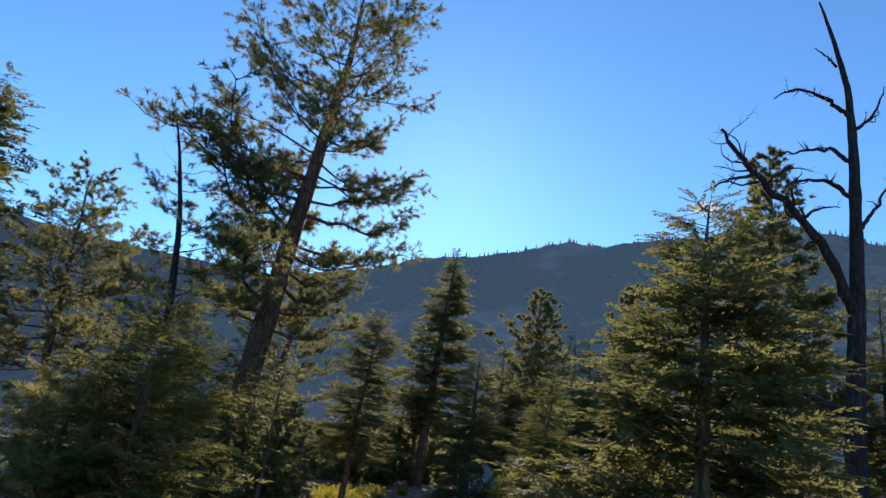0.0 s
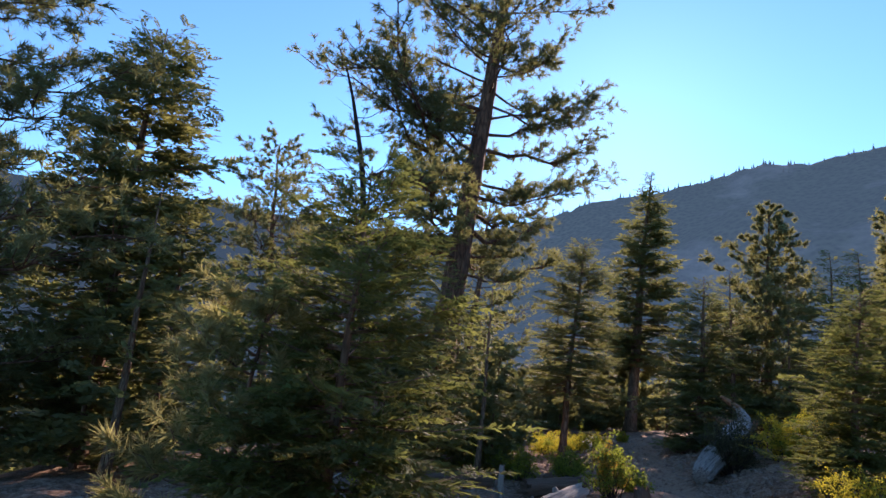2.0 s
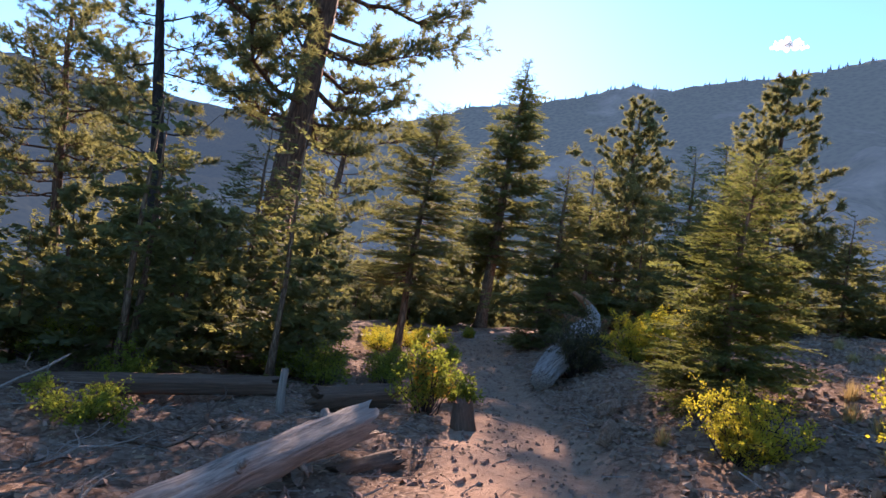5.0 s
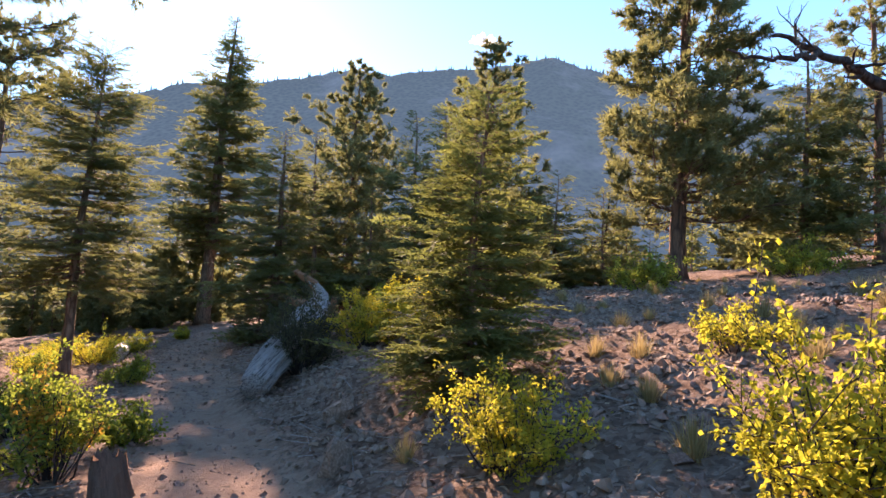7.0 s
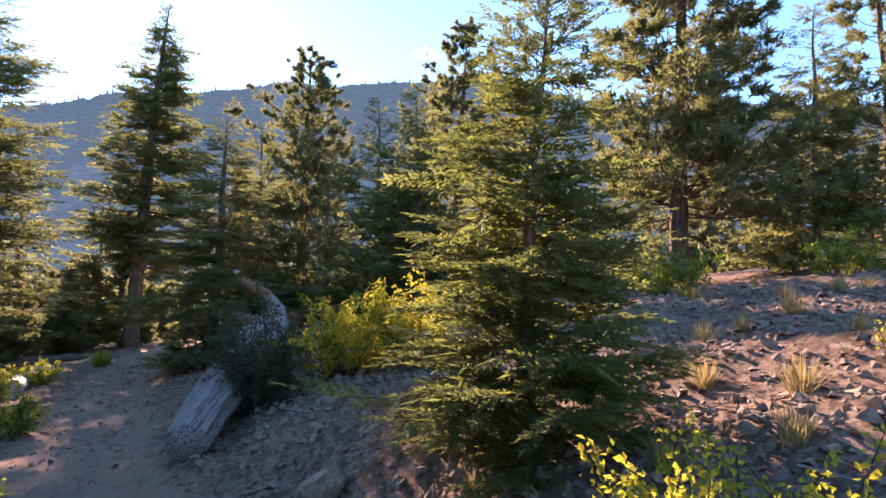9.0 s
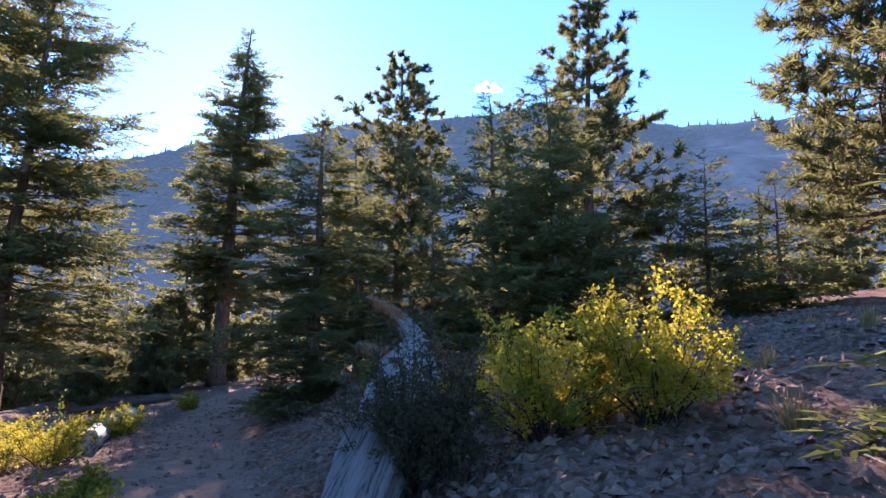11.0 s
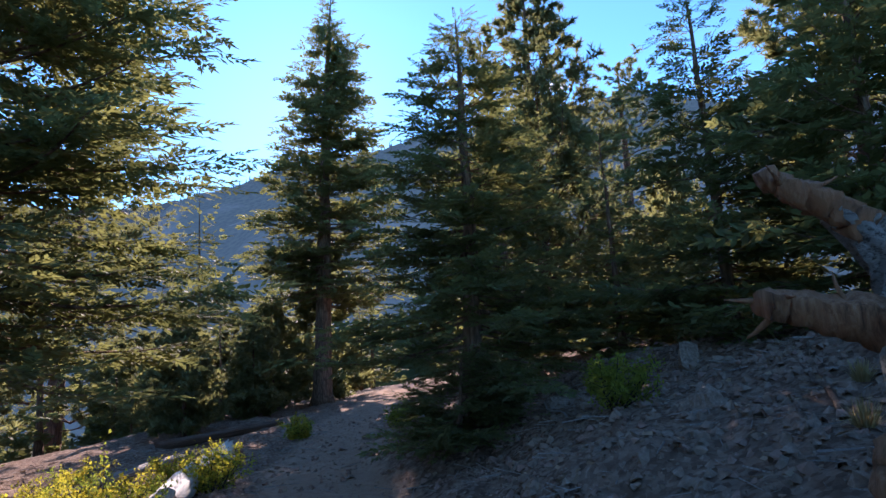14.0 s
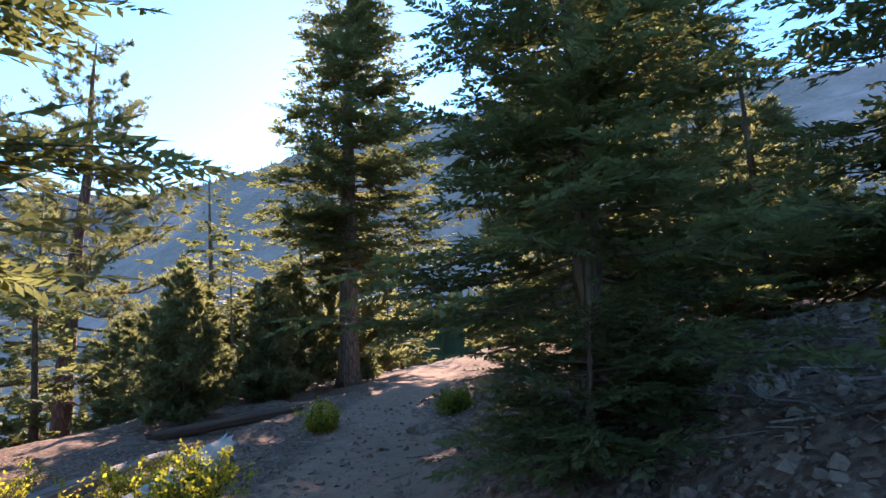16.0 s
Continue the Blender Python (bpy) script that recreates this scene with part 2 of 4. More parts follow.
class Pile:
    """Collects pieces of mesh into one."""
    def __init__(self):
        self.v, self.f3, self.f4, self.n = [], [], [], 0

    def add(self, v, f):
        v = np.asarray(v, dtype=np.float64)
        f = np.asarray(f)
        if len(f):
            (self.f4 if f.shape[1] == 4 else self.f3).append(f + self.n)
        self.v.append(v)
        self.n += len(v)

    def mesh(self, name, mat, smooth=False):
        groups = [np.concatenate(g) for g in (self.f3, self.f4) if g]
        return mesh_from(name, np.concatenate(self.v), groups, mat, smooth)


def tube(pts, radii, sides=7, rough=0.0, rng=None, cap=True, flutes=0):
    """A tapering round tube along a line of points."""
    pts = np.asarray(pts, dtype=float)
    n = len(pts)
    tang = np.gradient(pts, axis=0)
    tang /= np.linalg.norm(tang, axis=1)[:, None] + 1e-9
    ref = np.array([0.0, 0.0, 1.0]) if abs(tang[:, 2].mean()) < 0.8 else np.array([1.0, 0.0, 0.0])
    a = np.cross(tang, ref)
    a /= np.linalg.norm(a, axis=1)[:, None] + 1e-9
    b = np.cross(tang, a)
    ang = np.linspace(0, 2 * np.pi, sides, endpoint=False)
    r = np.asarray(radii, dtype=float)[:, None] * np.ones(sides)[None]
    if flutes:
        r = r * (1 + 0.13 * np.sin(ang * flutes)[None] + 0.07 * np.sin(ang * (flutes + 3) + 1)[None])
    if rough and rng is not None:
        r = r * (1 + rng.normal(0, rough, (n, sides)))
    v = pts[:, None, :] + r[..., None] * (np.cos(ang)[None, :, None] * a[:, None, :] + np.sin(ang)[None, :, None] * b[:, None, :])
    v = v.reshape(-1, 3)
    i = np.arange(n - 1)[:, None] * sides
    j = np.arange(sides)[None]
    k = (j + 1) % sides
    f = np.stack([i + j, i + k, i + sides + k, i + sides + j], -1).reshape(-1, 4)
    if cap:
        c = len(v)
        v = np.vstack([v, pts[0], pts[-1]])
        low = np.stack([np.full(sides, c), k[0], j[0], np.full(sides, c)], -1)
        top = (n - 1) * sides
        high = np.stack([np.full(sides, c + 1), top + j[0], top + k[0], np.full(sides, c + 1)], -1)
        return v, f, np.concatenate([low, high])[:, :3]
    return v, f, np.zeros((0, 3), dtype=int)


def add_tube(pile, *a, **k):
    v, f, caps = tube(*a, **k)
    n = pile.n
    pile.add(v, f)
    if len(caps):
        pile.f3.append(caps + n)


def strew(pile, template, faces, mats):
    """Places copies of a small template by 3x4 matrices."""
    mats = np.asarray(mats)
    v = np.einsum("mij,kj->mki", mats[:, :, :3], template) + mats[:, None, :, 3]
    k = len(template)
    f = faces[None] + (np.arange(len(mats)) * k)[:, None, None]
    pile.add(v.reshape(-1, 3), f.reshape(-1, faces.shape[1]))


def frames_for(places, along, size, rng, up=(0, 0, 1), tilt=0.35):
    """Matrices at places whose Y runs along, with Z near up, turned a little at random."""
    y = along / (np.linalg.norm(along, axis=1)[:, None] + 1e-9)
    u = np.asarray(up)[None] + rng.normal(0, tilt, y.shape)
    x = np.cross(y, u)
    x /= np.linalg.norm(x, axis=1)[:, None] + 1e-9
    z = np.cross(x, y)
    s = np.asarray(size)[:, None]
    return np.stack([x * s, y * s, z * s, places], -1)


def spray_template(rng, pairs, wide, length):
    """A flat spray: short blades to both sides of a twig of length 1 along Y."""
    v, f = [], []
    for i in range(pairs):
        s = (i + 0.5) / pairs
        for side in (-1, 1):
            ang = radians(rng.uniform(32, 58))
            ln = length * (1 - 0.45 * s) * rng.uniform(0.8, 1.15)
            d = np.array([side * math.sin(ang), math.cos(ang), rng.normal(0.05, 0.16)])
            o = np.array([0, s + rng.normal(0, 0.02), 0])
            w = np.array([d[1], -d[0], rng.normal(0, 0.3)]) * wide
            k = len(v)
            v += [o, o + d * ln * 0.5 + w, o + d * ln, o + d * ln * 0.5 - w]
            f.append([k, k + 1, k + 2, k + 3])
    k = len(v)
    v += [np.array([0, 0.8, 0]), np.array([wide, 1.0, 0.02]), np.array([0, 1.2, 0]), np.array([-wide, 1.0, 0.02])]
    f.append([k, k + 1, k + 2, k + 3])
    return np.array(v), np.array(f)


def tuft_template(rng, count, wide):
    """A brush of long needles round the end of a twig along Y."""
    v, f = [], []
    for i in range(count):
        a = rng.uniform(0, 2 * np.pi)
        open_ = rng.uniform(0.25, 1.35)
        d = np.array([math.cos(a) * math.sin(open_), math.cos(open_), math.sin(a) * math.sin(open_)])
        o = np.array([0, rng.uniform(-0.75, 0.15), 0])
        side = np.cross(d, rng.normal(0, 1, 3))
        side = side / np.linalg.norm(side) * wide
        ln = rng.uniform(0.7, 1.05)
        k = len(v)
        v += [o - side, o + side, o + d * ln + np.array([0, 0, -0.05])]
        f.append([k, k + 1, k + 2])
    return np.array(v), np.array(f)


# ---- the lie of the land ----
TRAIL = np.array([(-60, 3, 3), (-10, 0.8, 0.6), (0, 0.45, 0.0), (4, -0.75, -0.28), (9, 0.1, -0.58), (13, 0.1, -0.82), (17, -0.6, -1.02), (22, -0.95, -1.22),
                  (29, -1.15, -1.5), (34, -0.75, -1.5), (38, 0.3, -1.5), (46, 1.5, -1.7), (60, 2, -2.6), (120, 0, -10), (400, 0, -60)], dtype=float)
SIDE = np.array([(-700, -120), (-60, -17), (-22, -4.2), (-14, -1.3), (-8, -0.5), (-4, -0.42), (-2, -0.16), (-0.6, 0), (0.6, 0), (1.5, 0.3), (2.5, 0.72), (3.6, 0.95),
                 (5, 1.4), (8.6, 2.0), (14, 2.7), (25, 4.2), (60, 11), (700, 90)], dtype=float)


def smooth_noise(x, y, size, seed):
    r = np.random.RandomState(seed)
    out = np.zeros_like(x)
    for _ in range(7):
        a, ph, k = r.uniform(0, 2 * np.pi), r.uniform(0, 6.28), r.uniform(0.6, 1.6) * 2 * np.pi / size
        out += np.sin((x * math.cos(a) + y * math.sin(a)) * k + ph)
    return out / 7


def land(x, y):
    """Height of the ground and how much of it is trodden trail."""
    x, y = np.asarray(x, dtype=float), np.asarray(y, dtype=float)
    xt = np.interp(y, TRAIL[:, 0], TRAIL[:, 1]) + 0.08 * np.sin(y * 1.3)
    zt = np.interp(y, TRAIL[:, 0], TRAIL[:, 2])
    u = x - xt
    u = np.where(u < 0, u * (1 + 0.012 * np.clip(y - 28, 0, 20)), u)
    away = np.clip((np.abs(u) - 0.45) / 0.8, 0, 1)
    z = zt + np.interp(u, SIDE[:, 0], SIDE[:, 1]) * (1 - 0.35 * np.clip((y - 26) / 10, 0, 1) * (u > 0))
    near = np.clip(1 - np.hypot(x, y - 15) / 80, 0, 1)
    z = z + near * away * (0.18 * smooth_noise(x, y, 3.1, 3) + 0.13 * smooth_noise(x, y, 1.2, 4) + 0.07 * smooth_noise(x, y, 0.4, 5))
    z = z + near * (1 - away) * (0.045 * smooth_noise(x, y, 0.8, 6) - 0.03)
    return z, 1 - away


def gz(x, y):
    return float(land(np.array([x]), np.array([y]))[0][0])


def graded(lo, hi, step, reach, count):
    """Even steps in the middle, growing ones outside."""
    mid = np.arange(lo, hi + step / 2, step)
    out = step + (reach - step) * (np.linspace(0, 1, count + 1)[1:] ** 3.2)
    return np.concatenate([lo - out[::-1], mid, hi + out])


def ground():
    xs, ys = graded(-9, 13, 0.15, 2500, 45), graded(-4, 40, 0.16, 2500, 45)
    gx, gy = np.meshgrid(xs, ys)
    z, trail = land(gx.ravel(), gy.ravel())
    v = np.stack([gx.ravel(), gy.ravel(), z], -1)
    nx = len(xs)
    i = (np.arange(len(ys) - 1)[:, None] * nx + np.arange(nx - 1)[None]).ravel()
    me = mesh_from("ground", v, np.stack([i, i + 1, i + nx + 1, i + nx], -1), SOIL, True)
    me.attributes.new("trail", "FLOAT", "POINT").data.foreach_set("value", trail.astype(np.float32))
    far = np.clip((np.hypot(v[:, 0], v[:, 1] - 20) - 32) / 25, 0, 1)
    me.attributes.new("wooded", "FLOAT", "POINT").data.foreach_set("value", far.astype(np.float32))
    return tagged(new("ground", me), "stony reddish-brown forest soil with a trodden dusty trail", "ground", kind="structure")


GROUND = ground()

# azimuth and height of the skyline, in degrees
SKYLINE = np.array([(-180, 5), (-110, 7), (-75, 9.6), (-60, 10.9), (-43, 12.1), (-31, 12.0), (-20, 12.3), (-15, 13.4), (-9, 15.2), (-6, 16.5), (-2, 17.1), (0, 17.4), (4.3, 18.4), (9, 19.7),
                    (12.5, 19.4), (16.3, 20.1), (22, 20.5), (28.5, 21.5), (32, 20.3), (35.6, 19.1), (39.5, 18.2), (48, 17.6), (53, 17.0), (70, 14), (110, 9), (180, 5)])


def mountain(name, az0, az1, near, far, label, mat, shoulder=-180):
    r = np.random.RandomState(8)
    az = np.linspace(az0, az1, int((az1 - az0) * 5))
    rows = 46
    v = []
    for k in range(rows):
        s = k / (rows - 1)
        d = near + (far - near) * s
        el = np.interp(az, SKYLINE[:, 0], SKYLINE[:, 1]) + 0.10 * np.interp(az, np.arange(-180, 180.5, 0.5), r.normal(0, 1, 721)) * (k > rows - 4) * 0.6
        el = el - np.clip(shoulder - az, 0, 30) * 0.5
        top = far * np.tan(np.radians(el))
        h = -70 + (top + 70) * s ** 1.35
        a = np.radians(az)
        x, y = d * np.sin(a), d * np.cos(a)
        h = h + (smooth_noise(x, y, 260, 21) * 42 + smooth_noise(x, y, 90, 22) * 14) * np.sin(np.pi * s)
        v.append(np.stack([x, y, h], -1))
    for s in (0.5, 1.0):
        v.append(np.stack([(far + 500 * s) * np.sin(a), (far + 500 * s) * np.cos(a), top * (1 - 0.6 * s)], -1))
    n = len(az)
    total = len(v)
    i = (np.arange(total - 1)[:, None] * n + np.arange(n - 1)[None]).ravel()
    me = mesh_from(name, np.concatenate(v), np.stack([i, i + 1, i + n + 1, i + n], -1), mat, True)
    return tagged(new(name, me), label, "mountain", kind="structure"), v[rows - 1]


# both ridges carry their blue haze as emission of the surface
MAIN, RIDGE = mountain("backdrop_ridge", -42, 130, 240, 1100, "forested mountain ridge with bare rock, its blue haze painted as glow", MOUNTAIN, -14.5)
FARR, RIDGE2 = mountain("backdrop_far_ridge", -150, -8, 420, 1900, "far mountain slope beyond the valley, its blue haze painted as glow", MOUNTAIN_FAR)


def ridge_trees():
    rng = np.random.RandomState(31)
    pile = Pile()
    for line, count, size in ((RIDGE, 900, 9.0), (RIDGE2, 200, 8.0)):
        for _ in range(count):
            i = rng.randint(0, len(line) - 1)
            p = line[i] + (line[i + 1] - line[i]) * rng.rand()
            back = rng.rand() ** 2 * 60
            p = p * (1 - back / np.linalg.norm(p)) + np.array([0, 0, -back * 0.25])
            h = size * rng.uniform(0.5, 1.3)
            ang = np.linspace(0, 2 * np.pi, 5, endpoint=False)
            ring = np.stack([np.cos(ang), np.sin(ang), np.zeros(5)], -1) * h * 0.18
            pile.add(np.vstack([p + ring, p + [0, 0, h]]), np.array([[j, (j + 1) % 5, 5] for j in range(5)]))
    # the skyline conifers share the ridge's painted haze glow
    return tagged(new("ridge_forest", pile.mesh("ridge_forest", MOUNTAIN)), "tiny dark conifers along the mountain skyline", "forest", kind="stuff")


ridge_trees()


def distant_forest():
    """Thousands of conifers on the slopes below the ridge, each a jagged two-tiered spire."""
    rng = np.random.RandomState(33)
    pile = Pile()
    for _ in range(3200):
        az, d = radians(rng.uniform(-105, 14)), 85 + 410 * rng.rand() ** 1.6
        x, y = d * math.sin(az), d * math.cos(az) + 15
        h = rng.uniform(6, 13)
        p = np.array([x, y, gz(x, y) - 0.5])
        for low, high, wide in ((0.05, 0.75, 0.2), (0.4, 1.0, 0.13)):
            ang = np.linspace(0, 2 * np.pi, 7, endpoint=False) + rng.rand()
            ring = np.stack([np.cos(ang), np.sin(ang), np.zeros(7)], -1) * (h * wide * rng.uniform(0.6, 1.2, 7))[:, None]
            ring[:, 2] = h * (low + rng.uniform(0, 0.12, 7))
            pile.add(np.vstack([p + ring, p + [0, 0, h * high]]), np.array([[j, (j + 1) % 7, 7] for j in range(7)]))
    return tagged(new("distant_forest", pile.mesh("distant_forest", FIR)), "blue-green conifer forest on the slopes across the valley", "forest", kind="stuff")


distant_forest()


# ---- trees ----
def base_empty(name, x, y, z=None, turn=0.0):
    ob = new(name)
    ob.empty_display_size = 0.3
    ob.matrix_world = pose(x, y, gz(x, y) - 0.06 if z is None else z, 0, 0, turn)
    return ob


def stem_line(height, lean, bend, rng, count=14):
    s = np.linspace(0, 1, count)
    wob = np.cumsum(rng.normal(0, bend, (count, 2)), axis=0) * s[:, None]
    return np.stack([lean[0] * s + wob[:, 0], lean[1] * s + wob[:, 1], height * s], -1), s


def trunk_pile(pts, s, r0, rng, sides=12, tip=0.06, rings=3):
    pile = Pile()
    radii = r0 * ((1 - s) ** 0.85 * (1 - tip) + tip)
    fine = np.linspace(0, 1, len(s) * rings if rings > 1 else 6)
    p = np.stack([np.interp(fine, s, pts[:, k]) for k in range(3)], -1)
    rr = np.interp(fine, s, radii) * (1 + 0.45 * np.exp(-fine * pts[-1, 2] / 0.35))
    add_tube(pile, p, rr, sides, 0.05, rng, True, 5)
    return pile


def fir(x, y, height, radius, clear, label, seed, lean=(0, 0), r0=None, mat=None, density=1.0, blade=0.05, pairs=7, length=0.36, power=0.75, smax=0.62, gap=0.11, name="fir_tree", group="firs by the trail", droop=0.25, z=None, bare=0):
    """A conical fir: whorls of drooping boughs that carry flat sprays of needles."""
    rng = np.random.RandomState(seed)
    mat = mat or FIR
    root = tagged(base_empty(name, x, y, z), label, "fir tree", group)
    pts, s = stem_line(height, lean, height * 0.0035, rng)
    r0 = r0 or height * 0.016
    wood, crown = trunk_pile(pts, s, r0, rng, *((12, 0.06, 3) if pairs > 3 else (6, 0.06, 1))), Pile()
    tmpl = [spray_template(rng, pairs, blade, length) for _ in range(3)]
    count = int((14 + (height - clear) * 20) * density)
    mats = [[], [], []]
    for i in range(count):
        q = 1 - (1 - (i + rng.rand()) / count) ** 1.0
        h = clear + (height * 0.985 - clear) * q
        t = h / height
        o = np.array([np.interp(t, s, pts[:, k]) for k in range(3)])
        reach = radius * (1 - (h - clear) / (height - clear)) ** power * rng.uniform(0.62, 1.12) + 0.05 * height * (1 - q) * 0.2 + 0.10
        if rng.rand() < 0.08:
            reach *= 1.25
        az = rng.uniform(0, 2 * np.pi)
        out = np.array([math.cos(az), math.sin(az), 0])
        rise = rng.uniform(-0.05, 0.18) - droop * (1 - q) + 0.5 * q ** 3
        n = 5
        w = np.linspace(0, 1, n)
        line = o + out * (reach * w)[:, None] + np.array([0, 0, 1.0]) * (reach * (rise * w + 0.16 * w ** 2.5))[:, None]
        line += np.cross(out, [0, 0, 1.0]) * (reach * 0.08 * rng.normal() * w ** 2)[:, None]
        if pairs > 3:
            add_tube(wood, line, np.linspace(max(0.006, 0.014 * reach), 0.003, n), 3, cap=False)
        m = max(4, int(reach / gap * density ** 0.5))
        at = rng.uniform(0.12 if bare == 0 else bare, 1.0, m)
        at[0] = 1.0
        places = np.stack([np.interp(at, w, line[:, k]) for k in range(3)], -1)
        side = np.cross(out, [0, 0, 1.0]) * np.where(rng.rand(m) < 0.5, -1, 1)[:, None]
        fan = rng.uniform(0.35, 1.2, m)
        fan[0] = 0.05
        along = out * np.cos(fan)[:, None] + side * np.sin(fan)[:, None] + np.array([0, 0, 1.0]) * rng.normal(0.02 - 0.1 * (1 - q), 0.16, m)[:, None]
        size = np.clip(reach * (0.72 - 0.38 * at), min(0.2, smax * 0.7), smax) * rng.uniform(0.75, 1.2, m)
        ms = frames_for(places, along, size, rng)
        for k in range(3):
            mats[k].append(ms[k::3])
    for k in range(3):
        allm = np.concatenate(mats[k])
        if len(allm):
            strew(crown, *tmpl[k], allm)
    part("trunk", wood.mesh("trunk", BARK_FIR, True), root)
    part("crown", crown.mesh("crown", mat), root)
    return root


def pine(x, y, height, radius, clear, label, seed, lean=(0, 0), r0=None, mat=None, density=1.0, needle=0.2, wide=0.06, twigs=4, shape="open", name="pine_tree", group="pines by the trail", z=None, bend=0.005, count=22, bark=None, top_bare=0.0, sweep=0.0, narrow=0.55):
    """A pine: crooked limbs that fork and carry brushes of long needles at their ends."""
    rng = np.random.RandomState(seed)
    mat = mat or PINE
    root = tagged(base_empty(name, x, y, z), label, "pine tree", group)
    pts, s = stem_line(height, lean, height * bend, rng)
    pts[:, 0] += sweep * s ** 2.5
    r0 = r0 or height * 0.018
    wood, crown = trunk_pile(pts, s, r0, rng, *((14, 0.08, 3) if count > 10 else (6, 0.06, 1))), Pile()
    tmpl = [tuft_template(rng, count, wide) for _ in range(4)]
    places, along, sizes = [], [], []
    limbs = int((8 + (height - clear) * (3.6 if shape == "open" else 10.5)) * density)
    for i in range(limbs):
        q = (i + rng.rand()) / limbs
        h = clear + (height - clear) * q
        t = h / height
        o = np.array([np.interp(t, s, pts[:, k]) for k in range(3)])
        if shape == "open":
            prof = (0.55 + 0.45 * math.sin(math.pi * min(1, 0.25 + q * 0.8))) * (1 - narrow * q ** 2.5)
        else:
            prof = (1 - q) ** 0.62 + 0.04
        reach = radius * prof * rng.uniform(0.55, 1.1) + 0.1
        az = i * 2.4 + rng.normal(0, 0.5)
        out = np.array([math.cos(az), math.sin(az), 0])
        rise = rng.uniform(-0.12, 0.35) + 0.55 * q ** 2
        n = 9
        w = np.linspace(0, 1, n)
        crook = np.cumsum(rng.normal(0, 0.05, (n, 3)), axis=0) * reach * w[:, None]
        line = o + out * (reach * w)[:, None] + np.array([0, 0, 1.0]) * (reach * (rise * w - 0.25 * w * (1 - w) + 0.12 * w ** 3))[:, None] + crook
        thick = np.clip(0.015 * reach * (1.1 - 0.5 * q), 0.01, r0 * 0.5)
        if count > 10:
            add_tube(wood, line, thick * (1 - 0.8 * w), 6, 0.06, rng, False)
        if q > 1 - top_bare:
            continue
        subs = int(max(5, reach * 6.5 * density))
        for j in range(subs):
            u = rng.uniform(0.22, 1.0) if j else 1.0
            p = np.array([np.interp(u, w, line[:, k]) for k in range(3)])
            side = np.cross(out, [0, 0, 1.0]) * (1 if rng.rand() < 0.5 else -1)
            fan = rng.uniform(0.3, 1.2) if j else 0.1
            d = out * math.cos(fan) + side * math.sin(fan) + np.array([0, 0, rng.uniform(-0.1, 0.6)])
            d /= np.linalg.norm(d)
            ln = np.clip(reach * (0.42 - 0.22 * u), 0.18, 0.9) * rng.uniform(0.7, 1.2)
            sub = p + d * (ln * np.array([0, 0.5, 1.0]))[:, None] + np.array([[0, 0, 0], rng.normal(0, 0.05, 3) * ln, [0, 0, 0.12 * ln]])
            if count > 10:
                add_tube(wood, sub, [thick * 0.3, thick * 0.2, 0.004], 3, cap=False)
            for e in range(twigs + rng.randint(-1, 2)):
                v = 1.0 if e == 0 else rng.uniform(0.35, 1.0)
                place = np.array([np.interp(v, [0, 0.5, 1], sub[:, k]) for k in range(3)])
                td = d + rng.normal(0, 0.5, 3) + np.array([0, 0, 0.35])
                td /= np.linalg.norm(td)
                off = td * (0 if e == 0 else ln * rng.uniform(0.15, 0.75))
                places.append(place + off)
                along.append(td)
                sizes.append(needle * rng.uniform(0.75, 1.2) * (1 - 0.25 * q))
    places, along, sizes = np.array(places), np.array(along), np.array(sizes)
    ms = frames_for(places, along, sizes, rng, tilt=1.0)
    for k in range(4):
        if len(ms[k::4]):
            strew(crown, *tmpl[k], ms[k::4])
    part("trunk", wood.mesh("trunk", bark or BARK_PINE, True), root)
    part("crown", crown.mesh("crown", mat), root)
    return root


